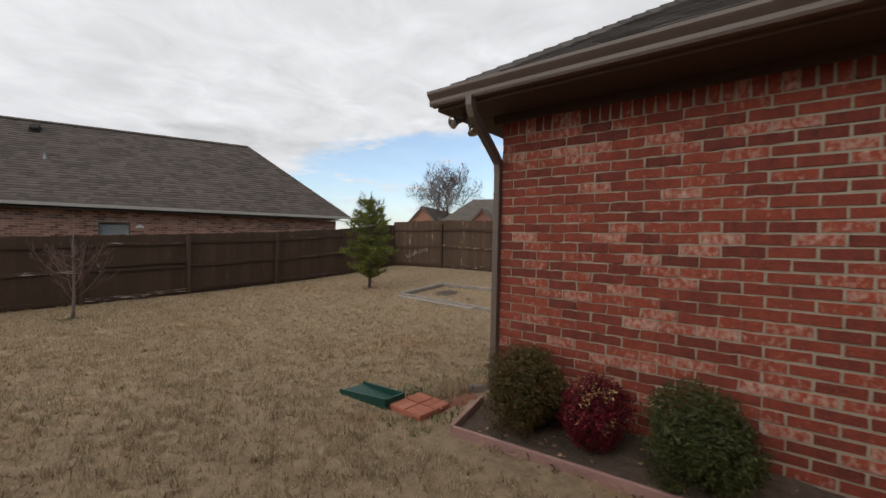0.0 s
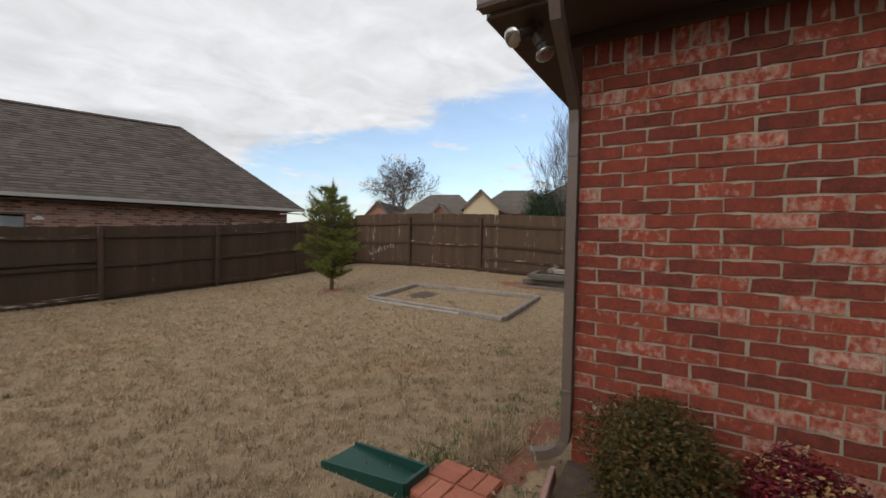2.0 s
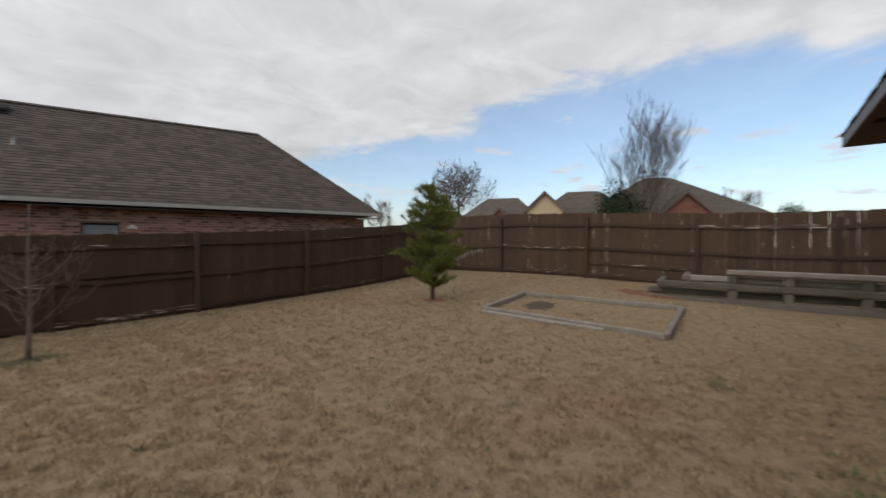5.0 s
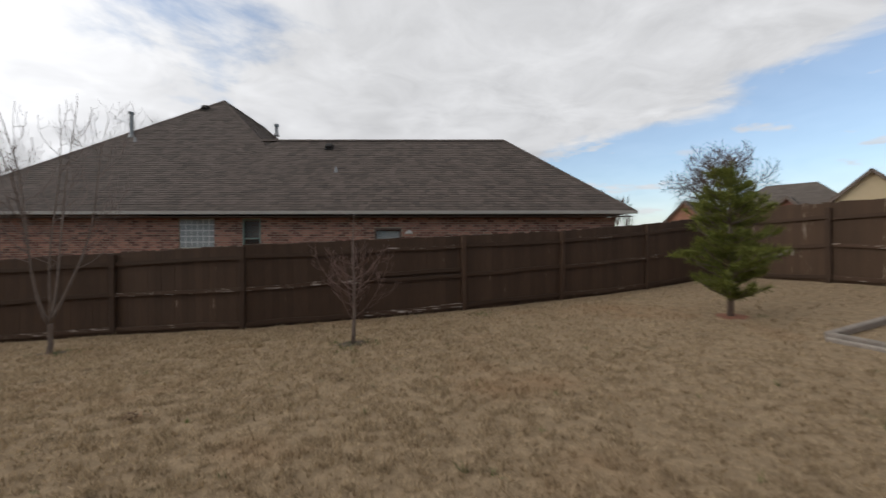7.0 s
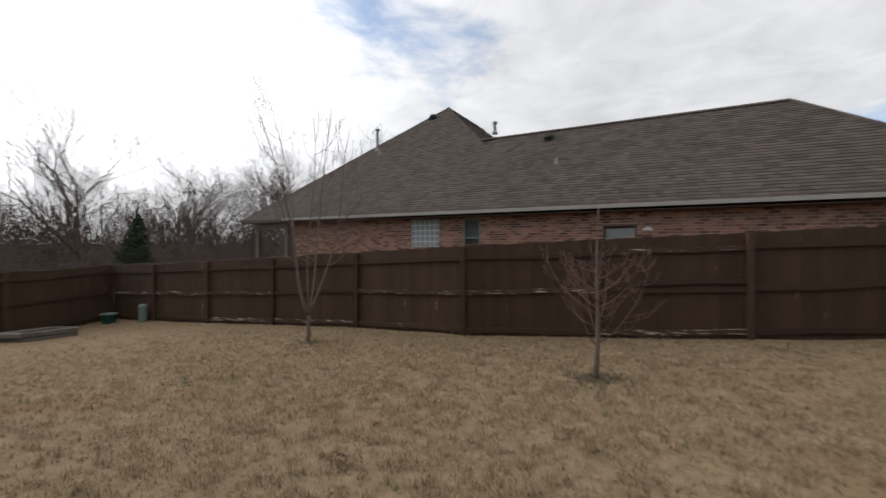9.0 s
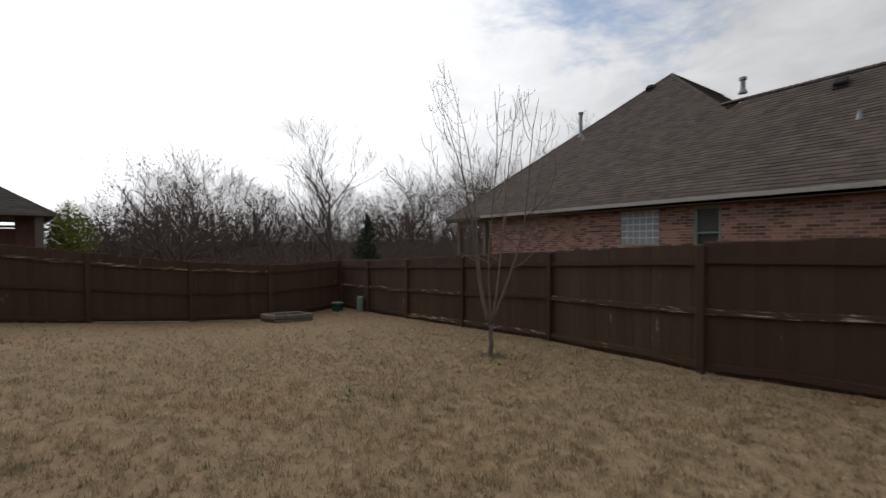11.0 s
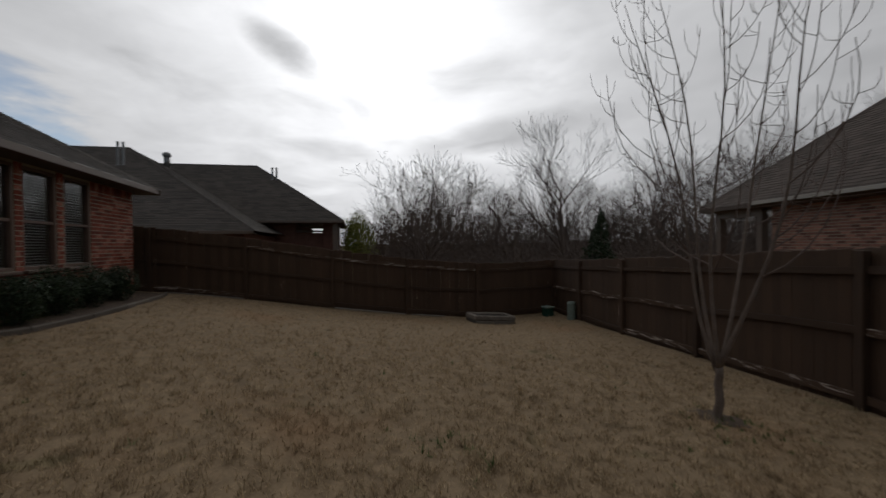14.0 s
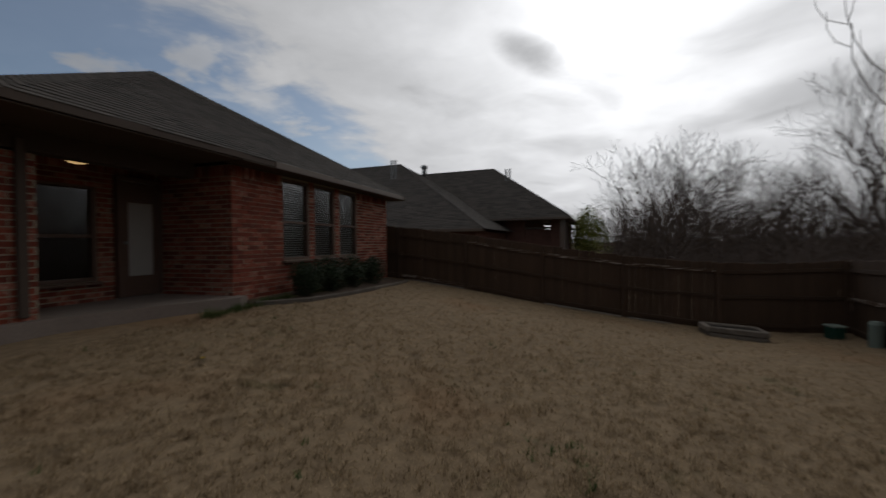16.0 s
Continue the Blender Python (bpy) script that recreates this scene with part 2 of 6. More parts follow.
M_BARK_D = material("dark_bark", (0.06, 0.047, 0.04), (0.15, 0.115, 0.095), 8, 60, 0.95, 0.6)
M_TWIG = material("bare_twig", (0.085, 0.06, 0.05), (0.19, 0.14, 0.115), 8, 60, 0.95, 0.2)
M_TWIG_D = material("dark_twig", (0.075, 0.057, 0.048), (0.17, 0.13, 0.108), 8, 60, 0.95, 0.2)
M_NEEDLE = material("pine_needle", (0.055, 0.07, 0.012), (0.27, 0.28, 0.06), 1.5, 20, 0.7, 0, island=0.7, spread=0.9)
M_LEAF_A = material("bronze_green_leaf", (0.03, 0.04, 0.01), (0.15, 0.085, 0.024), 3, 20, 0.6, 0, island=0.9, spread=0.9)
M_LEAF_R = material("crimson_leaf", (0.06, 0.007, 0.014), (0.24, 0.018, 0.028), 6, 20, 0.55, 0, island=0.8, spread=0.8, wear=((0.5, 0.34, 0.13), 0.62, 0.67, 5.0))
M_LEAF_G = material("green_leaf", (0.03, 0.04, 0.01), (0.1, 0.105, 0.03), 3, 20, 0.6, 0, island=0.9, spread=0.9)
M_LEAF_D = material("dark_green_leaf", (0.012, 0.022, 0.01), (0.035, 0.055, 0.02), 3, 20, 0.6, 0, island=0.9, spread=0.9)
M_LEAF_Y = material("yellow_green_leaf", (0.09, 0.11, 0.016), (0.27, 0.27, 0.05), 1, 20, 0.6, 0, island=0.9, spread=0.9)
M_GREEN = material("green_plastic", (0.006, 0.036, 0.025), (0.012, 0.06, 0.042), 4, 60, 0.5, 0.1)
M_PAVER = material("terracotta_paver", (0.27, 0.085, 0.05), (0.42, 0.16, 0.1), 6, 60, 0.9, 0.35, piece=0.3)
M_EDGE = material("pinkish_edging_board", (0.22, 0.12, 0.1), (0.36, 0.22, 0.18), 5, 50, 0.85, 0.35)
M_WHITE = material("white_trim", (0.55, 0.53, 0.5), (0.68, 0.66, 0.62), 3, 40, 0.6, 0.1)
M_BROWNFRAME = material("brown_window_frame", (0.1, 0.06, 0.045), (0.14, 0.09, 0.065), 3, 40, 0.5, 0.1)
M_BLIND = material("blind_slat", (0.35, 0.33, 0.3), (0.45, 0.43, 0.4), 3, 40, 0.7, 0.05)
M_DARK = material("unlit_room_and_dark_vent", (0.02, 0.018, 0.016), (0.035, 0.03, 0.027), 2, 30, 0.9, 0.1)
M_METAL = material("galvanised_metal", (0.16, 0.16, 0.16), (0.27, 0.27, 0.265), 6, 50, 0.5, 0.1, metal=0.6)
M_GREYPLASTIC = material("grey_plastic", (0.13, 0.165, 0.14), (0.21, 0.25, 0.21), 4, 50, 0.6, 0.1)
M_STUCCO = material("tan_siding", (0.42, 0.33, 0.2), (0.5, 0.4, 0.26), 2, 40, 0.9, 0.2)
M_GLASS = glass_material("window_glass", (0.8, 0.84, 0.84))
M_BLOCK = material("glass_block", (0.2, 0.21, 0.195), (0.36, 0.37, 0.345), 6, 25, 0.3, 0.4, spec=0.5)
M_BULB = material("silvered_bulb_glass", (0.3, 0.28, 0.26), (0.5, 0.47, 0.42), 6, 40, 0.12, 0.05, metal=0.85, spec=0.8)
M_BRICK_W = material("dark_brown_brick", (0.07, 0.032, 0.024), (0.17, 0.085, 0.062), 4, 40, 0.9, 0.4)
M_CREAM = material("cream_fascia_paint", (0.26, 0.235, 0.2), (0.36, 0.33, 0.285), 2, 40, 0.6, 0.1)
M_LAMP = glow_material("warm_lamp_glass", (1.0, 0.62, 0.26), 2.6)


# ---- building helpers ----
def part(name, bm, mat, parent=None, label="", kind="", category="", smooth=False):
    """Links a bmesh as one mesh object under a thing or a part."""
    me = bpy.data.meshes.new(name)
    bm.to_mesh(me)
    bm.free()
    return mesh_part(name, me, mat, parent, label, kind, category, smooth)


def mesh_part(name, me, mat, parent=None, label="", kind="", category="", smooth=False):
    if mat and not me.materials:
        me.materials.append(mat)
    if smooth:
        me.polygons.foreach_set("use_smooth", [True] * len(me.polygons))
    ob = new(name, me)
    ob.parent = parent
    return tagged(ob, label, category, "", kind)


def raw(name, verts, faces, mat, parent=None, label="", kind="", smooth=False):
    me = bpy.data.meshes.new(name)
    me.from_pydata(verts, [], faces)
    return mesh_part(name, me, mat, parent, label, kind, "", smooth)


def thing(name, x, y, z, label, category, group="", rz=0.0, kind=""):
    ob = new(name)
    ob.matrix_basis = pose(x, y, z, 0, 0, rz)
    return tagged(ob, label, category, group, kind)


def box(bm, cx, cy, cz, sx, sy, sz, m=None, bevel=0.0):
    mm = Matrix.Translation((cx, cy, cz)) @ Matrix.Diagonal((sx, sy, sz, 1))
    vs = bmesh.ops.create_cube(bm, size=1.0, matrix=(m @ mm) if m else mm)["verts"]
    if bevel:
        es = {e for v in vs for e in v.link_edges}
        bmesh.ops.bevel(bm, geom=list(es), offset=bevel, segments=1, affect="EDGES")
    return vs


def boxed(name, cx, cy, cz, sx, sy, sz, mat, parent=None, label="", m=None, bevel=0.006, kind=""):
    bm = bmesh.new()
    box(bm, cx, cy, cz, sx, sy, sz, m, bevel)
    return part(name, bm, mat, parent, label, kind)


def tube(vs, fs, pts, radii, sides=6):
    """Appends a tapered tube along pts to the vertex and face lists."""
    base = len(vs)
    prev = None
    for i, p in enumerate(pts):
        q = pts[min(i + 1, len(pts) - 1)] - pts[max(i - 1, 0)]
        if q.length < 1e-6:
            q = Vector((0, 0, 1))
        q.normalize()
        a = q.cross(Vector((0.31, 0.95, 0.07)))
        if a.length < 0.05:
            a = q.cross(Vector((1, 0, 0)))
        a.normalize()
        if prev is not None:
            a = (prev - q * prev.dot(q)).normalized()
        prev = a
        b = q.cross(a)
        for k in range(sides):
            w = 2 * math.pi * k / sides
            vs.append(p + (a * math.cos(w) + b * math.sin(w)) * radii[i])
    for i in range(len(pts) - 1):
        for k in range(sides):
            k2 = (k + 1) % sides
            fs.append((base + i * sides + k, base + i * sides + k2, base + (i + 1) * sides + k2, base + (i + 1) * sides + k))
    fs.append(tuple(base + k for k in range(sides))[::-1])
    fs.append(tuple(base + (len(pts) - 1) * sides + k for k in range(sides)))


# ---- ground ----
GC = {(0, 0): 0.1442, (0, 1): 0.0335, (0, 2): -0.3777, (0, 3): -0.0679, (0, 4): 0.108, (1, 0): -0.5606, (1, 1): -0.0369, (1, 2): 1.6026,
      (1, 3): -0.7573, (2, 0): 0.0357, (2, 1): 0.1959, (2, 2): -0.1993, (3, 0): 0.3518, (3, 1): -0.2131, (4, 0): 0.0496}


def ground_z(x, y):
    """Height of the lawn: it falls away to the north-west and rises to the east fence."""
    # the soil is graded up to the foot of the east wing
    bank = 0.13 * np.exp(-(np.maximum(3.55 - x, 0) / 0.34) ** 2 - (np.maximum(y - 0.85, 0) / 0.42) ** 2) * (x < 9)
    x, y = np.clip(x, -13.2, 13.4) / 10, np.clip(y, -2.5, 16.5) / 10
    return sum(c * x ** i * y ** j for (i, j), c in GC.items()) + bank


def gz(x, y):
    return float(ground_z(np.float64(x), np.float64(y)))


def lawn_bump(x, y):
    return 0.008 * np.sin(1.7 * x + 0.9 * y) * np.sin(2.3 * y - 0.6 * x) + 0.006 * np.sin(3.9 * x + 1.0) * np.sin(3.3 * y)


def axis(lo, hi, step, far):
    inner = np.arange(lo, hi + 1e-6, step)
    out = [0.6, 1.5, 3, 6, 12, 25, 50, 100, 250, 600, 1500, far]
    return np.concatenate([[lo - o for o in out[::-1]], inner, [hi + o for o in out]])


gx, gy = axis(-14, 14, 0.25, 3000), axis(-5, 18, 0.25, 3000)
GX, GY = np.meshgrid(gx, gy)
GZ = ground_z(GX, GY)
for i in range(GZ.shape[0]):
    for j in range(GZ.shape[1]):
        if -14 <= GX[i, j] <= 14 and -5 <= GY[i, j] <= 18:
            GZ[i, j] += float(lawn_bump(GX[i, j], GY[i, j]))
nx, ny = len(gx), len(gy)
gv = np.stack([GX.ravel(), GY.ravel(), GZ.ravel()], 1).tolist()
gf = [(j * nx + i, j * nx + i + 1, (j + 1) * nx + i + 1, (j + 1) * nx + i) for j in range(ny - 1) for i in range(nx - 1)]


def lawn_material(name, c1, c2, island=0.0, bump=0.8, scale=1.1):
    """Dormant lawn: straw blades over brown thatch, with reddish bare patches and a few green ones."""
    m = material(name, c1, c2, 8.0, 38, 1.0, bump, spread=0.5, fine_mix=0.4, island=island, spec=0.1)
    nt = m.node_tree
    p = nt.nodes["Principled BSDF"]
    col = p.inputs["Base Color"].links[0].from_socket
    geo = nt.nodes.new("ShaderNodeNewGeometry")
    for scale, lo, hi, c, k in ((0.45, 0.56, 0.72, (0.25, 0.145, 0.075), 0.55), (1.3, 0.66, 0.78, (0.1, 0.105, 0.035), 0.55), (2.6, 0.64, 0.74, (0.11, 0.08, 0.05), 0.6)):
        n = nt.nodes.new("ShaderNodeTexNoise")
        n.inputs["Scale"].default_value, n.inputs["Detail"].default_value = scale, 5
        nt.links.new(geo.outputs["Position"], n.inputs["Vector"])
        r = nt.nodes.new("ShaderNodeMapRange")
        r.inputs["From Min"].default_value, r.inputs["From Max"].default_value, r.inputs["To Max"].default_value = lo, hi, k
        nt.links.new(n.outputs["Fac"], r.inputs["Value"])
        mx = nt.nodes.new("ShaderNodeMix")
        mx.data_type = "RGBA"
        nt.links.new(r.outputs[0], mx.inputs["Factor"])
        nt.links.new(col, mx.inputs["A"])
        mx.inputs["B"].default_value = (*c, 1)
        col = mx.outputs["Result"]
    nt.links.new(col, p.inputs["Base Color"])
    return m


M_LAWN = lawn_material("dormant_lawn", (0.125, 0.087, 0.053), (0.34, 0.249, 0.152))
M_BLADE = lawn_material("straw_grass_blade", (0.19, 0.135, 0.079), (0.55, 0.425, 0.27), 0.45, 0.0)
ground = raw("ground", gv, gf, M_LAWN, None, "dormant straw-coloured lawn falling away gently", "structure", True)


# ---- brick walls ----
BL, BH, BJ, BD = 0.244, 0.073, 0.0105, 0.085      # brick length, height, joint, depth


def brick_mesh(seed, length=BL, height=BH):
    rnd = random.Random(seed)
    bm = bmesh.new()
    # a chipped outline, tapering a little towards the face
    a, b = length / 2, height / 2
    n = 4 if length > height else 1
    m = 1 if length > height else 4
    ring = [(-a + 2 * a * k / n, -b) for k in range(n)] + [(a, -b + 2 * b * k / m) for k in range(m)]
    ring += [(-x, -z) for x, z in ring]
    ring = [(x + rnd.uniform(-1, 1) * 0.005, z + rnd.uniform(-0.9, 1.1) * 0.005 * (1 if z > 0 else -1)) for x, z in ring]
    tip = rnd.uniform(-0.003, 0.003)
    front = [bm.verts.new((x * (1 - 0.0015 / a), -BD / 2 + tip * x / a + rnd.uniform(-0.0015, 0.0015), z * (1 - 0.0015 / b))) for x, z in ring]
    back = [bm.verts.new((x, BD / 2, z)) for x, z in ring]
    bm.faces.new(front)
    bm.faces.new(back[::-1])
    for k in range(len(ring)):
        bm.faces.new((front[k], back[k], back[(k + 1) % len(ring)], front[(k + 1) % len(ring)]))
    bmesh.ops.recalc_face_normals(bm, faces=bm.faces)
    me = bpy.data.meshes.new("brick")
    bm.to_mesh(me)
    bm.free()
    me.materials.append(M_BRICK)
    return me


BRICKS = [brick_mesh(s) for s in range(14)]
HALVES = [brick_mesh(s + 10, BL / 2 - BJ / 2) for s in range(3)]
SOLDIERS = [brick_mesh(s + 20, BH, 0.2) for s in range(3)]


def free_of(holes, u0, u1, w0, w1):
    return not any(u0 < b and u1 > a and w0 < d and w1 > c for a, b, c, d in holes)


def brick_wall(parent, m, length, z0, z1, holes=(), single=(0, 0), soldier=True, mat_joined=None, label="", scale_u=1.0, name="wall"):
    """A brick skin in the plane of m (x along the wall, -y outwards, z up) with its mortar backing and holes (u0, u1, w0, w1).
    Bricks in the stretch single become objects of their own; the rest are joined."""
    rnd = random.Random(int(length * 100) + len(holes))
    wall = new(name)
    wall.parent = parent
    wall.matrix_basis = m
    if label:
        tagged(wall, label)
    # mortar backing in cells round the holes
    us = sorted({0.0, length, *[h[0] for h in holes], *[h[1] for h in holes]})
    ws = sorted({z0, z1, *[h[2] for h in holes], *[h[3] for h in holes]})
    bm = bmesh.new()
    for a, b in zip(us, us[1:]):
        for c, d in zip(ws, ws[1:]):
            if free_of(holes, a + 1e-4, b - 1e-4, c + 1e-4, d - 1e-4):
                box(bm, (a + b) / 2, 0.002 + 0.09, (c + d) / 2, b - a, 0.18, d - c)
    part("mortar", bm, M_MORTAR, wall, kind="stuff")
    verts, faces = [], []
    step_u, step_w = BL + BJ, BH + BJ
    top = z1 - (0.2 + BJ if soldier else 0)
    rows = int((top - z0) / step_w)

    def lay(u0, u1, wc, kind):
        hh = 0.1 if kind == "soldier" else BH / 2
        if u1 > length + 0.004 or u0 < -0.004:
            return
        for a, b, c, d in holes:
            if c < wc < d and u0 < b and u1 > a:
                if a - u0 > 0.03:
                    lay(u0, a, wc, kind)
                if u1 - b > 0.03:
                    lay(b, u1, wc, kind)
                return
        uc = (u0 + u1) / 2
        out = rnd.uniform(-0.003, 0.004)
        tilt = rnd.uniform(-0.6, 0.6)
        if single[0] <= uc <= single[1]:
            src = SOLDIERS if kind == "soldier" else (BRICKS if u1 - u0 > 0.2 else HALVES)
            out = max(out, 0.0)
            ob = new("brick", rnd.choice(src))
            ob.parent = wall
            ob.matrix_basis = pose(uc, BD / 2 - 0.004 - out, wc, 0, tilt, 0)
        else:
            b = len(verts)
            y0 = -0.004 - out
            e = 0.004
            for (uu, ww, yy) in ((u0 + e, wc - hh + e, y0), (u1 - e, wc - hh + e, y0), (u1 - e, wc + hh - e, y0), (u0 + e, wc + hh - e, y0),
                                 (u0, wc - hh, 0.03), (u1, wc - hh, 0.03), (u1, wc + hh, 0.03), (u0, wc + hh, 0.03)):
                verts.append((uu + rnd.uniform(-.002, .002), yy, ww + rnd.uniform(-.003, .003)))
            faces.extend([(b, b + 1, b + 2, b + 3), (b + 4, b + 5, b + 1, b), (b + 5, b + 6, b + 2, b + 1), (b + 6, b + 7, b + 3, b + 2), (b + 7, b + 4, b, b + 3)])

    for r in range(rows):
        wc = top - (r + 0.5) * step_w
        u = 0.0
        if r % 2:
            lay(0.0, BL / 2 - BJ / 2, wc, "half")
            u = step_u / 2
        while u < length:
            u1 = min(u + BL, length)
            if u1 - u > 0.05:
                lay(u, u1, wc, "brick")
            u += step_u
    if soldier:
        u = 0.0
        while u + BH < length:
            lay(u, u + BH, top + 0.1 + BJ / 2, "soldier")
            u += step_w
    if faces:
        raw("joined_bricks", verts, faces, mat_joined or M_BRICK_J, wall, kind="stuff")
    return wall


# ---- shingled roofs ----
def shingles(parent, m, faces4, mat, course=0.142, tab=0.3, name="roof", thick=0.014):
    """Courses of shingle tabs on sloping faces; each face is (bottom left, bottom right, top right, top left)."""
    rnd = random.Random(len(faces4) * 7 + int(abs(faces4[0][0][0]) * 10))
    roof = new(name)
    roof.parent = parent
    roof.matrix_basis = m
    dv, df = [], []
    sv, sf = [], []
    for quad in faces4:
        bl, br, tr, tl = [Vector(q) for q in quad]
        n = (br - bl).cross(tl - bl)
        if n.length < 1e-6:
            n = (br - bl).cross(tr - bl)
        n.normalize()
        b = len(dv)
        dv += [bl - n * 0.02, br - n * 0.02, tr - n * 0.02, tl - n * 0.02]
        df.append((b, b + 1, b + 2, b + 3) if (tr - tl).length > 1e-4 else (b, b + 1, b + 2))
        slope = ((tl + tr) / 2 - (bl + br) / 2)
        along = (br - bl).normalized()
        rise = slope - along * slope.dot(along)
        rows = max(2, int(rise.length / course))
        for r in range(rows):
            t0, t1 = r / rows, min(1.0, (r + 1.25) / rows)
            a0, a1 = bl.lerp(tl, t0), br.lerp(tr, t0)
            c0, c1 = bl.lerp(tl, t1), br.lerp(tr, t1)
            ln_b = (a1 - a0).length
            k = -rnd.random() * tab
            while k < ln_b:
                w = tab * rnd.uniform(0.6, 1.3)
                f0, f1 = max(0.0, k) / ln_b, min(ln_b, k + w - 0.006) / ln_b
                k += w
                if f1 <= f0:
                    continue
                lift = n * (thick + rnd.uniform(0, 0.006))
                drop = (a0 - c0).normalized() * rnd.choice((0, 0, 0.012, 0.02))
                p = [a0.lerp(a1, f0) + lift + drop, a0.lerp(a1, f1) + lift + drop, c0.lerp(c1, f1) + n * 0.002, c0.lerp(c1, f0) + n * 0.002]
                b = len(sv)
                sv += p + [p[0] - lift * 1.2, p[1] - lift * 1.2]
                sf += [(b, b + 1, b + 2, b + 3), (b + 4, b + 5, b + 1, b)]
    raw("deck", dv, df, mat, roof)
    raw("shingle_layer", sv, sf, mat, roof, kind="stuff")
    return roof


def hip_faces(x0, x1, y0, y1, z, pitch):
    """The four faces of a hip roof; the ridge runs along the longer side."""
    w, d = x1 - x0, y1 - y0
    h = min(w, d) / 2
    zt = z + h * pitch
    if w >= d:
        a, b = (x0 + h, (y0 + y1) / 2, zt), (x1 - h, (y0 + y1) / 2, zt)
        return [((x0, y0, z), (x1, y0, z), b, a), ((x1, y1, z), (x0, y1, z), a, b), ((x1, y0, z), (x1, y1, z), b, b), ((x0, y1, z), (x0, y0, z), a, a)]
    a, b = ((x0 + x1) / 2, y0 + h, zt), ((x0 + x1) / 2, y1 - h, zt)
    return [((x0, y0, z), (x1, y0, z), a, a), ((x1, y1, z), (x0, y1, z), b, b), ((x1, y0, z), (x1, y1, z), b, a), ((x0, y1, z), (x0, y0, z), a, b)]


def ridge_caps(parent, pts, mat, m=None):
    """Overlapping cap shingles along hips and ridges."""
    sv, sf = [], []
    for p, q in pts:
        p, q = Vector(p), Vector(q)
        d = (q - p)
        n = max(2, int(d.length / 0.16))
        side = d.cross(Vector((0, 0, 1))).normalized() * 0.12
        for i in range(n):
            a, b = p.lerp(q, i / n), p.lerp(q, min(1, (i + 1.2) / n))
            k = len(sv)
            up0, up1 = Vector((0, 0, 0.055)), Vector((0, 0, 0.04))
            sv += [a - side - Vector((0, 0, .035)), a + up0, a + side - Vector((0, 0, .035)), b - side - Vector((0, 0, .05)), b + up1, b + side - Vector((0, 0, .05))]
            sf += [(k, k + 1, k + 4, k + 3), (k + 1, k + 2, k + 5, k + 4)]
    ob = raw("ridge_cap", sv, sf, mat, parent, kind="stuff")
    if m:
        ob.matrix_basis = m
    return ob


def sash_window(parent, m, w, h, blinds=True, name="window", frame_mat=None, rails=True):
    """A hung window in the plane of m (x along, -y outwards, z up from the sill)."""
    win = new(name)
    win.parent = parent
    win.matrix_basis = m
    fm = frame_mat or M_BROWNFRAME
    bm = bmesh.new()
    for cx, cz, sx, sz in ((w / 2, 0.03, w, 0.06), (w / 2, h - 0.03, w, 0.06), (0.03, h / 2, 0.06, h - 0.12), (w - 0.03, h / 2, 0.06, h - 0.12)):
        box(bm, cx, 0.06, cz, sx, 0.1, sz, None, 0.006)
    if rails:
        box(bm, w / 2, 0.055, h * 0.47, w - 0.12, 0.07, 0.05, None, 0.006)
    part("window_frame", bm, fm, win)
    boxed("sill", w / 2, -0.02, -0.03, w + 0.06, 0.14, 0.05, fm, win)
    ob = boxed("pane", w / 2, 0.07, h / 2, w - 0.1, 0.006, h - 0.1, M_GLASS, win, bevel=0)
    ob.visible_shadow = False
    # near-black sheet just behind the pane stands in for the unlit room
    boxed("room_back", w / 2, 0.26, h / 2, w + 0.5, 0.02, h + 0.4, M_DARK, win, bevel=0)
    if blinds:
        bm = bmesh.new()
        n = int((h - 0.12) / 0.05)
        for i in range(n):
            box(bm, w / 2, 0.14, 0.07 + i * 0.05, w - 0.14, 0.04, 0.004, Matrix.Translation((0, 0.14, 0.07 + i * .05)) @ pose(0, 0, 0, 35) @ Matrix.Translation((0, -0.14, -0.07 - i * .05)))
        part("blind", bm, M_BLIND, win, "lowered slatted blind")
    return win


# ---- own house, east wing ----
house = thing("house", 0, 0, 0, "single-storey red brick house with brown hip roof and taupe gutters", "house")
EAVE = 2.9
WX, WY = 3.55, 0.8
EX, NY = 3.09, 1.25        # fascia lines of the west and north eaves
EW_M = pose(WX, WY, 0, 0, 0, -90)       # wall seen from the west: x runs south along it, outwards is west
NW_M = pose(8.5, WY, 0, 0, 0, 180)      # wall seen from the north


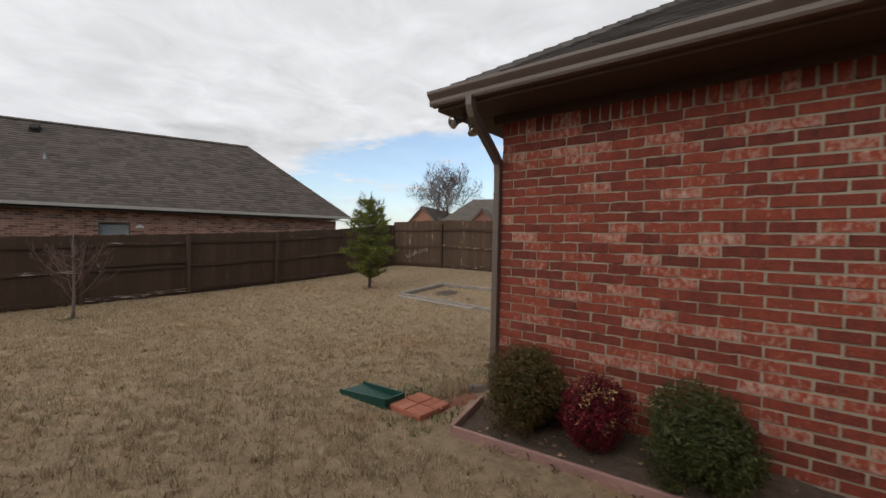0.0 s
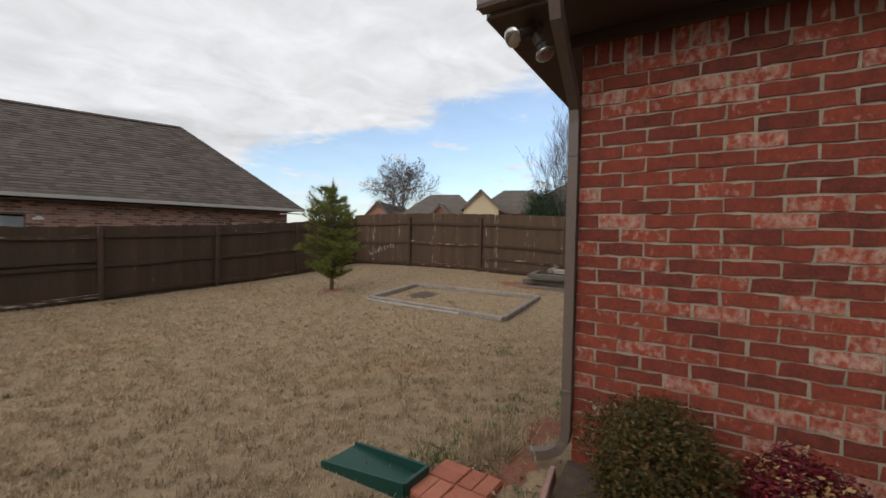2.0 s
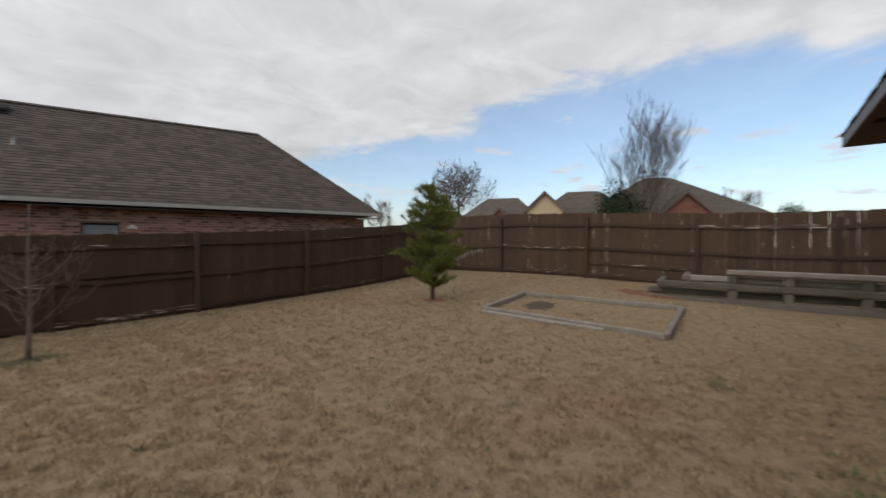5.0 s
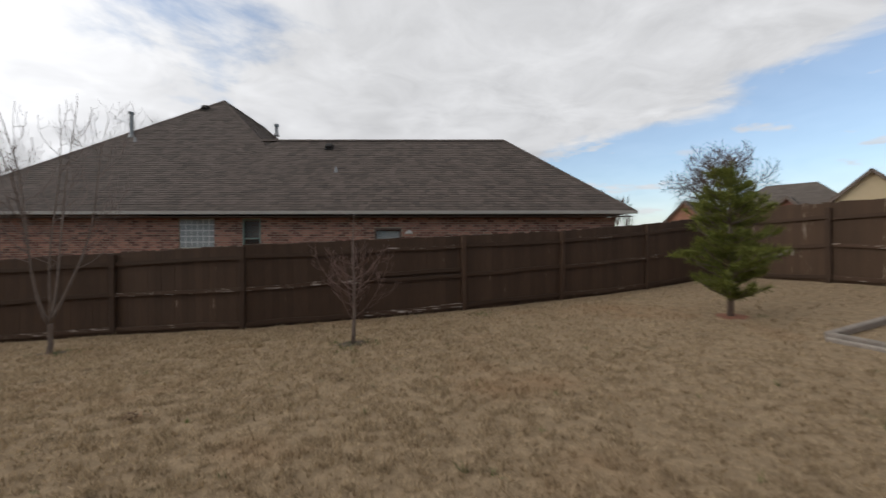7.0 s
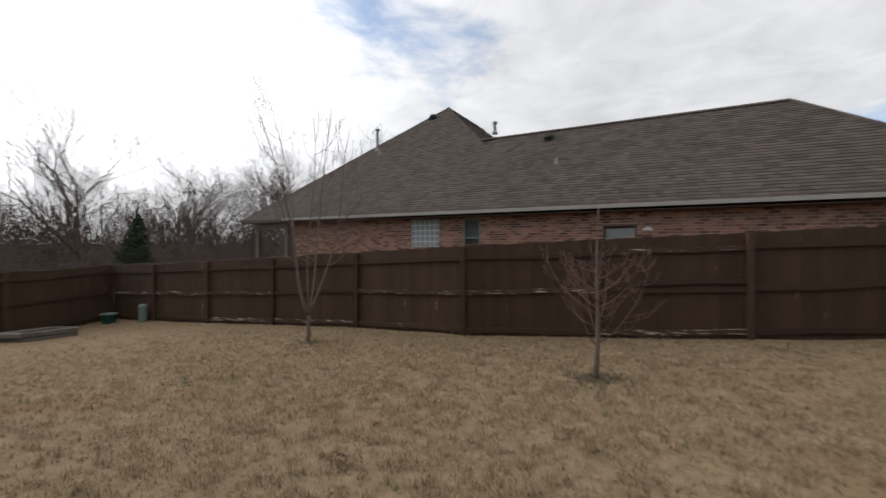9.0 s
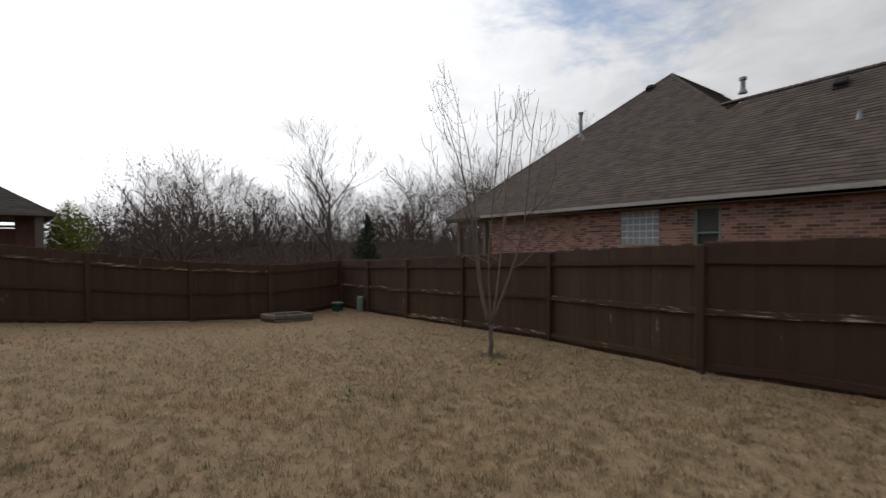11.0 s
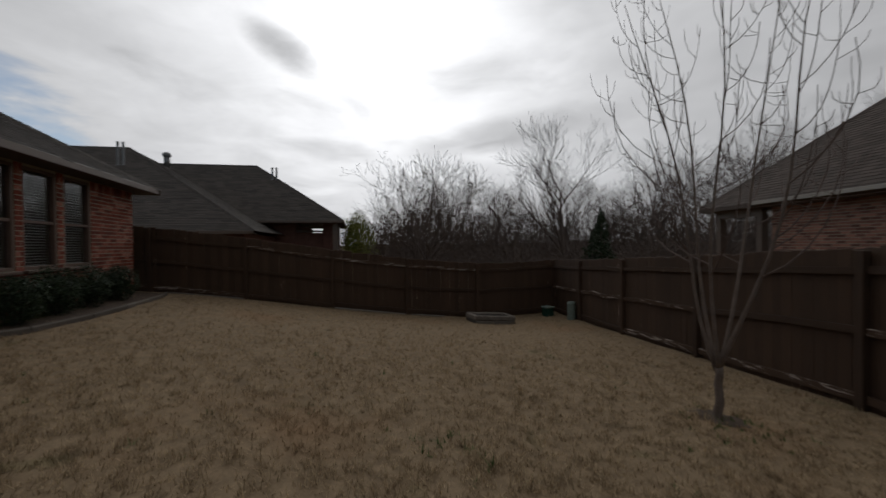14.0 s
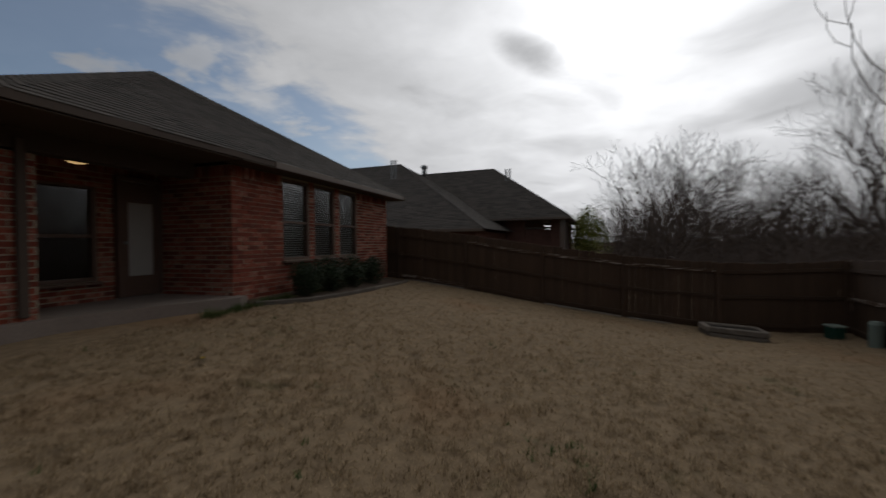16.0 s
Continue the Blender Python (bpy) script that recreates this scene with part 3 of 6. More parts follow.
def house_east_wing():
    shingles(house, Matrix(), hip_faces(EX - 0.03, 9.0, -12.0, NY + 0.02, EAVE + 0.1, 0.62), M_SHINGLE_D)
    z = EAVE + 0.1
    top = (6.03, NY + 0.02 - 2.97, z + 2.97 * 0.62)
    ridge_caps(house, [((EX - 0.03, NY + 0.02, z), top), ((9.0, NY + 0.02, z), top), (top, (6.03, -8, top[2]))], M_SHINGLE_D)
    # soffit boards and fascia
    boxed("soffit", (EX + WX) / 2, -5.1, EAVE - 0.035, WX - EX, 12.7, 0.02, M_SOFFIT, house)
    boxed("soffit", (WX + 9.0) / 2, (WY + NY) / 2, EAVE - 0.035, 9.0 - WX, NY - WY, 0.02, M_SOFFIT, house)
    for k in range(3):
        bm = bmesh.new()
        for i in range(7):
            box(bm, 4.6 + k * 1.4 + i * 0.03, 1.08, EAVE - 0.05, 0.012, 0.18, 0.008)
        part("soffit_vent", bm, M_DARK, house)
    boxed("fascia", EX, -5.17, EAVE + 0.03, 0.025, 12.8, 0.15, M_TRIM, house)
    boxed("fascia", 6.05, NY, EAVE + 0.03, 5.9, 0.025, 0.15, M_TRIM, house)
    boxed("frieze_board", WX - 0.012, -5.5, EAVE - 0.085, 0.024, 12.8, 0.08, M_SOFFIT, house)
    # ogee gutter along the west eave
    prof = [(0, 0), (-0.075, 0), (-0.085, 0.02), (-0.085, 0.05), (-0.115, 0.085), (-0.125, 0.1), (-0.125, 0.125), (-0.112, 0.125), (-0.105, 0.1), (-0.07, 0.06), (-0.07, 0.012), (0, 0.012)]
    vs, fs = [], []
    for yy in (NY + 0.02, -11.4):
        vs += [(EX - 0.015 + a, yy, EAVE - 0.02 + b) for a, b in prof]
    n = len(prof)
    fs = [(i, (i + 1) % n, n + (i + 1) % n, n + i) for i in range(n)] + [tuple(range(n))[::-1], tuple(range(n, 2 * n))]
    gutter = raw("gutter", vs, fs, M_TRIM, house, "taupe aluminium ogee gutter")
    # downspout: outlet, two elbows back to the corner, then down to a kicked-out foot
    ds = new("downspout")
    ds.parent = house
    tagged(ds, "taupe rectangular metal downspout")
    path = [(3.02, 0.82, EAVE), (3.02, 0.82, EAVE - 0.08), (3.05, 0.82, EAVE - 0.15), (3.42, 0.83, EAVE - 0.42), (WX - 0.03, WY + 0.034, EAVE - 0.5), (WX - 0.012, WY + 0.034, EAVE - 0.6), (WX - 0.012, WY + 0.034, 0.34), (WX - 0.016, WY + 0.045, 0.27),
            (WX - 0.03, WY + 0.08, 0.215), (WX - 0.06, WY + 0.14, 0.185), (WX - 0.09, WY + 0.21, 0.175)]
    vs, fs = [], []
    for i, p in enumerate(path):
        p = Vector(p)
        d = (Vector(path[min(i + 1, len(path) - 1)]) - Vector(path[max(i - 1, 0)])).normalized()
        if i < 6:
            a = Vector((0, 1, 0))
            a = (a - d * a.dot(d)).normalized()
            b = d.cross(a)
        else:
            b = Vector((1, 0, 0))
            b = (b - d * b.dot(d)).normalized()
            a = b.cross(d)
        for s, t in ((-1, -1), (1, -1), (1, 1), (-1, 1)):
            vs.append(p + a * s * 0.03 + b * t * 0.042)
    for i in range(len(path) - 1):
        for k in range(4):
            fs.append((i * 4 + k, i * 4 + (k + 1) % 4, i * 4 + 4 + (k + 1) % 4, i * 4 + 4 + k))
    fs += [(3, 2, 1, 0)]
    raw("pipe", vs, fs, M_TRIM, ds)
    b = len(path) * 4 - 4
    mid_end = sum((Vector(v) for v in vs[b:b + 4]), Vector()) / 4
    # wide pale rim imitates light off the inner floor of the open pipe
    raw("outlet_rim", [mid_end + (Vector(v) - mid_end) * k + Vector((-0.006, 0.014, -0.001)) * (1 + e) for e, k in ((0, 1.08), (0, 0.5), (1, 1.08), (1, 0.5)) for v in vs[b:b + 4]],
        [(8 + i, 8 + (i + 1) % 4, 12 + (i + 1) % 4, 12 + i) for i in range(4)] + [(i, (i + 1) % 4, 8 + (i + 1) % 4, 8 + i) for i in range(4)], M_METAL, ds, "pale rim standing for light inside the downspout end")
    for zz in (2.1, 0.6):
        boxed("strap", WX - 0.012, WY + 0.034, zz, 0.092, 0.07, 0.03, M_TRIM, ds)


house_east_wing()


def flood_light():
    """Twin-bulb flood light under the eave corner."""
    t = thing("flood_light", 3.28, 1.03, EAVE - 0.045, "twin-bulb outdoor flood light under the brown eave", "light")
    bm = bmesh.new()
    bmesh.ops.create_cone(bm, cap_ends=True, segments=20, radius1=0.055, radius2=0.055, depth=0.025, matrix=Matrix.Translation((0, 0, -0.0125)))
    part("base_plate", bm, M_SOFFIT, t)
    for rx, ry, rz in ((0, -118, -24), (0, -152, 72)):
        m = Matrix.Translation((0, 0, -0.03)) @ pose(0, 0, 0, rx, ry, rz)
        bm = bmesh.new()
        for r1, r2, d, z in ((0.012, 0.012, 0.05, 0.025), (0.03, 0.033, 0.08, 0.08)):
            bmesh.ops.create_cone(bm, cap_ends=True, segments=16, radius1=r1, radius2=r2, depth=d, matrix=m @ Matrix.Translation((0, 0, z)))
        part("lamp_holder", bm, M_SOFFIT, t)
        bm = bmesh.new()
        bmesh.ops.create_cone(bm, cap_ends=False, segments=20, radius1=0.025, radius2=0.06, depth=0.08, matrix=m @ Matrix.Translation((0, 0, 0.155)))
        bmesh.ops.create_uvsphere(bm, u_segments=20, v_segments=10, radius=0.06, matrix=m @ Matrix.Translation((0, 0, 0.195)) @ Matrix.Diagonal((1, 1, 0.35, 1)))
        part("bulb", bm, M_BULB, t, "clear reflector bulb", smooth=True)


flood_light()

# ---- own house, west wing with patio ----
WW = pose(-12.7, 4.28, 0, 0, 0, -4.8)
west = thing("house_wing", 0, 0, 0, "red brick house wing with triple window and covered patio", "house")


def wm(u, v, z=0, rz=0):
    return WW @ pose(u, v, z, 0, 0, rz)


def house_west_wing():
    z = EAVE + 0.06
    u0, u1, v0, v1 = -0.45, 9.95, -16.0, 0.45
    p, q = (4.6, -4.2, z + 2.8), (4.6, -12.0, z + 2.8)
    shingles(west, WW, [((u1, v1, z), (u0, v1, z), p, p), ((u0, v1, z), (u0, v0, z), q, p), ((u1, v0, z), (u1, v1, z), p, q)], M_SHINGLE_D)
    shingles(west, WW, hip_faces(-0.2, 10.2, -17.2, -4.9, EAVE + 0.4, 0.62), M_SHINGLE_D)
    ridge_caps(west, [((u0, v1, z), p), ((u1, v1, z), p), (p, q)], M_SHINGLE_D, WW)
    boxed("soffit", 3.1, 0.22, EAVE - 0.05, 7.1, 0.46, 0.02, M_SOFFIT, west, m=WW)
    boxed("patio_ceiling", 8.85, -0.73, EAVE - 0.05, 4.3, 2.32, 0.02, M_SOFFIT, west, m=WW)
    boxed("fascia", 2.7, 0.45, EAVE + 0.01, 6.3, 0.03, 0.13, M_TRIM, west, m=WW)
    # the patio stretch takes the soffit colour to darken it as if shadowed
    boxed("fascia", 8.43, 0.445, EAVE + 0.02, 5.15, 0.025, 0.11, M_SOFFIT, west, "fascia board over the patio, coloured dark for shade", m=WW)
    boxed("fascia", -0.45, -4, EAVE + 0.0, 0.03, 9, 0.15, M_TRIM, west, m=WW)
    boxed("beam", 8.83, -0.72, EAVE - 0.18, 4.3, 0.24, 0.28, M_SOFFIT, west, m=WW)


house_west_wing()


def patio_lamp():
    t = thing("ceiling_light", 0, 0, 0, "lit amber glass flush ceiling light under patio roof", "light")
    t.matrix_basis = wm(8.2, -1.1, EAVE - 0.09)
    bm = bmesh.new()
    bmesh.ops.create_cone(bm, cap_ends=True, segments=24, radius1=0.14, radius2=0.13, depth=0.04, matrix=Matrix.Translation((0, 0, -0.02)))
    bmesh.ops.create_cone(bm, cap_ends=True, segments=12, radius1=0.02, radius2=0.02, depth=0.14, matrix=Matrix.Translation((0, 0, -0.1)))
    part("pan", bm, M_SOFFIT, t)
    bm = bmesh.new()
    bmesh.ops.create_uvsphere(bm, u_segments=24, v_segments=12, radius=0.125, matrix=Matrix.Translation((0, 0, -0.17)) @ Matrix.Diagonal((1, 1, 0.3, 1)))
    part("bowl", bm, M_LAMP, t, "glowing amber glass bowl", smooth=True)


patio_lamp()


def patio_door():
    d = thing("door", 0, 0, 0, "closed dark patio door with a tall pale glass lite", "door")
    d.matrix_basis = wm(7.22, -1.7, 0.5, 180)
    bm = bmesh.new()
    for cx, cz, sx, sz in ((-0.03, 1.04, 0.06, 2.08), (0.715, 1.04, 0.05, 2.08), (0.34, 2.08, 0.8, 0.08)):
        box(bm, cx, 0, cz, sx, 0.14, sz, None, 0.006)
    part("door_frame", bm, M_BROWNFRAME, d)
    bm = bmesh.new()
    for cx, cz, sx, sz in ((0.065, 1.01, 0.13, 2.02), (0.64, 1.01, 0.1, 2.02), (0.36, 0.18, 0.46, 0.36), (0.36, 1.845, 0.46, 0.35)):
        box(bm, cx, -0.01, cz, sx, 0.045, sz, None, 0.004)
    part("leaf", bm, M_BROWNFRAME, d)
    boxed("lite", 0.36, 0.0, 1.015, 0.46, 0.01, 1.31, M_BLIND, d, "pale shaded glass lite")
    bm = bmesh.new()
    bmesh.ops.create_uvsphere(bm, u_segments=12, v_segments=8, radius=0.03, matrix=Matrix.Translation((0.06, -0.07, 0.95)))
    part("door_handle", bm, M_METAL, d, smooth=True)


patio_door()

patio = thing("patio_slab", 0, 0, 0, "pale concrete patio slab with a rounded front edge", "patio", kind="structure")
bm = bmesh.new()
ring = [(6.0, -2.0), (10.9, -2.0), (10.9, -0.5), (9.6, -0.46), (8.9, -0.42), (7.9, -0.2), (7.2, 0.1), (6.65, 0.32), (6.42, 0.27), (6.36, 0.02)]
lo = [bm.verts.new(WW @ Vector((u, v, 0.0))) for u, v in ring]
hi = [bm.verts.new(WW @ Vector((u, v, 0.48))) for u, v in ring]
bm.faces.new(hi)
bm.faces.new(lo[::-1])
for i in range(len(ring)):
    bm.faces.new((lo[i], lo[(i + 1) % len(ring)], hi[(i + 1) % len(ring)], hi[i]))
part("slab", bm, M_SLAB, patio)


# ---- fences ----
def fence(name, label, posts, out, slits=(), extra=(), board=None, rise=0.0):
    """Posts and three rails on the yard side, pickets behind them; posts is a list of (x, y)."""
    f = thing(name, *posts[0], gz(*posts[0]), label, "fence")
    inv = f.matrix_basis.inverted()
    rnd = random.Random(len(posts))
    bm = bmesh.new()
    box(bm, 0, 0, 0.8, 0.1, 0.1, 1.84, None, 0.008)
    post_me = bpy.data.meshes.new("post")
    bm.to_mesh(post_me)
    bm.free()
    post_me.materials.append(M_POST)
    pk = []
    for s in range(5):
        r2 = random.Random(s)
        bm = bmesh.new()
        vs = box(bm, 0, 0, 0.79 + rise / 2, 0.147, 0.018, 1.86 + rise, None, 0.0)
        for v in bm.verts:
            if v.co.z > 1.5:
                v.co.z += r2.uniform(-0.02, 0.02)
            v.co.x += r2.uniform(-0.002, 0.002)
            v.co.y += r2.uniform(-0.004, 0.004)
        me = bpy.data.meshes.new("picket")
        bm.to_mesh(me)
        bm.free()
        me.materials.append(board or M_FENCE)
        pk.append(me)
    for i, (px, py) in enumerate(posts):
        ob = new("post", post_me)
        ob.parent = f
        ang = math.degrees(math.atan2(posts[min(i + 1, len(posts) - 1)][1] - posts[max(i - 1, 0)][1], posts[min(i + 1, len(posts) - 1)][0] - posts[max(i - 1, 0)][0]))
        ob.matrix_basis = inv @ pose(px, py, gz(px, py), rnd.uniform(-.6, .6), rnd.uniform(-.6, .6), ang)
    for bay, ((ax, ay), (bx, by)) in enumerate(zip(posts, posts[1:])):
        a, b = Vector((ax, ay, gz(ax, ay))), Vector((bx, by, gz(bx, by)))
        flat = Vector((bx - ax, by - ay, 0))
        ln = flat.length
        flat.normalize()
        nrm = Vector((-flat.y, flat.x, 0)) * out
        ang = math.degrees(math.atan2(flat.y, flat.x))
        for hgt, th in [(0.12, 0.045), (0.84, 0.04), (1.5, 0.04)] + [(h, 0.04) for k, h in extra if k == bay]:
            sag = [rnd.uniform(-0.025, 0.025) for _ in range(4)]
            vs, fs = [], []
            for k in range(4):
                c = a.lerp(b, (0.02 + 0.96 * k / 3)) + Vector((0, 0, hgt + sag[k])) + nrm * 0.005
                for sy, sz in ((-0.02, -1), (0.025, -1), (0.025, 1), (-0.02, 1)):
                    vs.append(inv @ (c + nrm * sy + Vector((0, 0, sz * th))))
            for k in range(3):
                for q in range(4):
                    fs.append((k * 4 + q, k * 4 + (q + 1) % 4, k * 4 + 4 + (q + 1) % 4, k * 4 + 4 + q))
            fs += [(3, 2, 1, 0), (12, 13, 14, 15)]
            raw("rail", vs, fs, M_RAIL, f)
        n = int(ln / (0.149 if bay in slits else 0.143))
        for k in range(n):
            t = (k + 0.5) / n
            c = a.lerp(b, t) + nrm * 0.042
            ob = new("picket", rnd.choice(pk))
            ob.parent = f
            ob.matrix_basis = inv @ pose(c.x, c.y, gz(c.x, c.y) + 0.02 + rnd.uniform(-0.012, 0.012), 0, rnd.uniform(-0.12, 0.12), ang)
    return f


NORTH = [(-11.6, 16.38), (-9.5, 15.8), (-7.3, 15.2), (-4.97, 14.55), (-2.47, 13.79), (0.1, 12.6), (2.5, 12.2), (4.82, 11.92), (7.39, 11.68), (9.93, 11.4), (12.45, 11.3)]
EAST = [(12.45, 11.3), (12.53, 8.72), (12.75, 6.08), (12.92, 3.41), (13.0, 0.85), (13.15, -1.7), (13.3, -4.2), (13.4, -6.7)]
WEST = [(-13.5, 2.0), (-13.2, 4.5), (-12.88, 6.89), (-12.55, 9.25), (-12.25, 11.47), (-11.93, 13.73), (-11.6, 16.38)]
fence("fence", "dark brown stained wooden picket fence with weathered rails", NORTH, 1, extra=((6, 0.95),))
fence("fence", "brown stained wooden picket fence with flaking rails", EAST[::-1], -1, extra=((4, 0.43),), board=M_FENCE_E, rise=0.09)
fence("fence", "dark brown wooden picket fence along the west side", WEST, 1, (3,))


# ---- neighbours ----
def plain_walls(parent, m, x0, x1, y0, y1, z0, z1, mat, name="wall"):
    bm = bmesh.new()
    box(bm, (x0 + x1) / 2, (y0 + y1) / 2, (z0 + z1) / 2, x1 - x0, y1 - y0, z1 - z0, m)
    return part(name, bm, mat, parent)


def pipe(parent, m, x, y, z0, z1, r=0.09, cap=True):
    bm = bmesh.new()
    bmesh.ops.create_cone(bm, cap_ends=True, segments=14, radius1=r, radius2=r, depth=z1 - z0, matrix=m @ Matrix.Translation((x, y, (z0 + z1) / 2)))
    if cap:
        bmesh.ops.create_cone(bm, cap_ends=True, segments=14, radius1=r * 1.5, radius2=r * 1.5, depth=0.09, matrix=m @ Matrix.Translation((x, y, z1 + 0.05)))
    bmesh.ops.create_cone(bm, cap_ends=True, segments=14, radius1=r * 1.9, radius2=r, depth=0.16, matrix=m @ Matrix.Translation((x, y, z0 + 0.1)))
    return part("vent_pipe", bm, M_METAL, parent, "grey metal roof vent pipe")


# ---- trees ----
def bare_tree(name, label, seed, height, r0, lean=0.0, fork=0.3, levels=4, spread=0.55, kids=(7, 6, 5, 4), droop=0.0, mats=None, twig_r=0.004, sides=6, stems=1, upright=0.5, reach=(0.45, 0.72), fork_h=0.0, flare=0.28):
    """A leafless tree grown from tapered limbs; trunk and limbs in one part, twigs in another."""
    rnd = random.Random(seed)
    t = thing(name, 0, 0, 0, label, "tree")
    tv, tf, cv, cf, limbs = [], [], [], [], []

    def grow(p, d, length, r, lev):
        n = 5 if lev < 2 else 4
        pts, rad = [p.copy()], [r]
        q = d.copy()
        for i in range(1, n + 1):
            q = (q + Vector((rnd.uniform(-1, 1), rnd.uniform(-1, 1), rnd.uniform(-0.6, 0.8))) * (0.13 if lev < 1 else 0.1) + Vector((0, 0, upright * 0.12 - droop * 0.1))).normalized()
            pts.append(pts[-1] + q * length / n)
            rad.append(max(twig_r, r * (1 - 0.72 * i / n)))
        if lev == 1:
            lv, lf = [], []
            tube(lv, lf, pts, rad, sides)
            limbs.append((lv, lf))
        else:
            tube(*((tv, tf) if lev == 0 else (cv, cf)), pts, rad, sides if lev == 0 else (4 if lev < 3 else 3))
        if lev >= levels:
            return
        k = kids[min(lev, len(kids) - 1)]
        for i in range(k):
            s = (fork if lev == 0 else 0.25) + (1 - (fork if lev == 0 else 0.25)) * (i + rnd.random()) / k
            j = min(n - 1, int(s * n))
            f = s * n - j
            base = pts[j].lerp(pts[j + 1], min(1, f))
            tang = (pts[j + 1] - pts[j]).normalized()
            side = tang.cross(Vector((rnd.uniform(-1, 1), rnd.uniform(-1, 1), rnd.uniform(-1, 1)))).normalized()
            nd = (tang * (1 - spread) + side * spread + Vector((0, 0, upright * 0.35))).normalized()
            grow(base, nd, length * rnd.uniform(*reach) * (1.05 - 0.35 * s), max(twig_r, rad[j] * rnd.uniform(0.45, 0.7)), lev + 1)

    for s in range(stems):
        w = 2 * math.pi * s / max(1, stems) + rnd.random()
        d = Vector((math.cos(w) * flare, math.sin(w) * flare, 1)).normalized() if stems > 1 else Vector((lean, 0, 1)).normalized()
        grow(Vector((0, 0, fork_h - 0.1)), d, height * (0.62 if stems == 1 else 0.7), r0, 0)
    if fork_h:
        tube(tv, tf, [Vector((0, 0, -0.1)), Vector((0.01, 0, fork_h * 0.5)), Vector((0, 0, fork_h))], [r0 * 1.8, r0 * 1.4, r0 * 1.3], 8)
    a, b = mats or (M_BARK, M_TWIG)
    raw("trunk", tv, tf, a, t, smooth=True)
    for lv, lf in limbs:
        raw("limb", lv, lf, a, t, smooth=True)
    raw("crown", cv, cf, b, t, kind="stuff")
    return t


def put(t, x, y, rz=0.0, s=1.0, z=None):
    t.scale = (s, s, s)
    t.matrix_basis = pose(x, y, gz(x, y) if z is None else z, 0, 0, rz) @ Matrix.Diagonal((s, s, s, 1))
    return t


# saplings inside the yard
def whip_tree(label, seed, fork_h, r0, stems, branches, twigs, flare, height, leader=0.0, mats=None, low=0.15, tip=0.0025, bend=1.7, long=(0.22, 0.42), wide=(0.3, 0.65)):
    """A young tree whose limbs swing outwards and then straight up, set with upright whips."""
    rnd = random.Random(seed)
    t = thing("sapling", 0, 0, 0, label, "tree")
    bark, twig = mats or (M_BARK, M_TWIG)
    cv, cf = [], []

    def swing(p, w, out, rise, n=8, bend=1.7):
        """Points of a limb that leaves sideways along w and turns upwards."""
        pts = [p]
        jx, jy = rnd.uniform(-1, 1), rnd.uniform(-1, 1)
        for i in range(1, n + 1):
            f = i / n
            o = out * (1 - (1 - f) ** bend)
            k = 0.045 * rise * math.sin(f * 6 + jx * 5) * f
            pts.append(p + Vector((math.cos(w) * o + jx * k, math.sin(w) * o + jy * k, rise * (0.35 * f + 0.65 * f ** 1.5))))
        return pts

    def taper(r, n, end):
        return [r + (end - r) * (i / n) ** 0.8 for i in range(n + 1)]

    vs, fs = [], []
    top = fork_h + leader
    pts = [Vector((0.012 * math.sin(k * 1.9 + seed), 0.012 * math.cos(k * 1.3), -0.1 + (top + 0.1) * k / 7)) for k in range(8)]
    tube(vs, fs, pts, [r0 * 1.45] + taper(r0 * 1.1, 6, r0 * 0.22 if leader else r0 * 0.85), 9)
    raw("trunk", vs, fs, bark, t, smooth=True)
    for s in range(stems):
        w = 2.4 * s + rnd.uniform(-0.35, 0.35)
        z = fork_h * rnd.uniform(0.75, 1.0) + leader * 0.62 * (s / stems)
        rise = (height - z) * rnd.uniform(0.72, 1.0) * (1 - (0.45 * s / stems if leader else 0))
        limb = swing(Vector((0, 0, z)), w, flare * rnd.uniform(0.55, 1.15), rise, 10, bend)
        rad = taper(r0 * (rnd.uniform(0.24, 0.34) if leader else rnd.uniform(0.55, 0.72)), 10, tip * 1.3)
        lv, lf = [], []
        tube(lv, lf, limb, rad, 7)
        raw("limb", lv, lf, twig if leader else bark, t, smooth=True)
        for b in range(branches):
            f = low + (0.93 - low) * (b + rnd.random()) / branches
            j = min(9, int(f * 10))
            p = limb[j].lerp(limb[j + 1], f * 10 - j)
            ln = rise * (1 - f * 0.72) * rnd.uniform(*long)
            br = swing(p, w + rnd.uniform(-2.2, 2.2), ln * rnd.uniform(*wide), ln, 6, 2.2)
            tube(cv, cf, br, taper(max(tip * 1.4, rad[j] * 0.5), 6, tip), 5)
            for q in range(twigs):
                g = rnd.uniform(0.25, 0.95)
                i = min(5, int(g * 6))
                tw = swing(br[i].lerp(br[i + 1], g * 6 - i), rnd.uniform(0, 6.28), ln * rnd.uniform(0.1, 0.28), ln * rnd.uniform(0.1, 0.4), 3, 2.4)
                tube(cv, cf, tw, [tip * 1.2, tip * 1.1, tip, tip * 0.7], 3)
    raw("crown", cv, cf, twig, t, kind="stuff")
    return t


sap = whip_tree("slender bare sapling with tall upright shoots in a mulch ring", 8, 0.52, 0.04, 5, 11, 3, 0.95, 5.2, low=0.34, bend=0.95, tip=0.003, long=(0.28, 0.52), wide=(0.35, 0.8))
put(sap, -2.8, 12.05, 20)
M_REDTWIG = material("reddish_twig", (0.085, 0.05, 0.04), (0.2, 0.125, 0.1), 8, 60, 0.9, 0.2)
bush_tree = whip_tree("small bare twiggy sapling with a straight leader in the lawn", 5, 0.36, 0.028, 15, 9, 5, 0.62, 1.8, leader=1.7, mats=(M_BARK, M_REDTWIG), low=0.2, tip=0.002, wide=(0.6, 1.7))
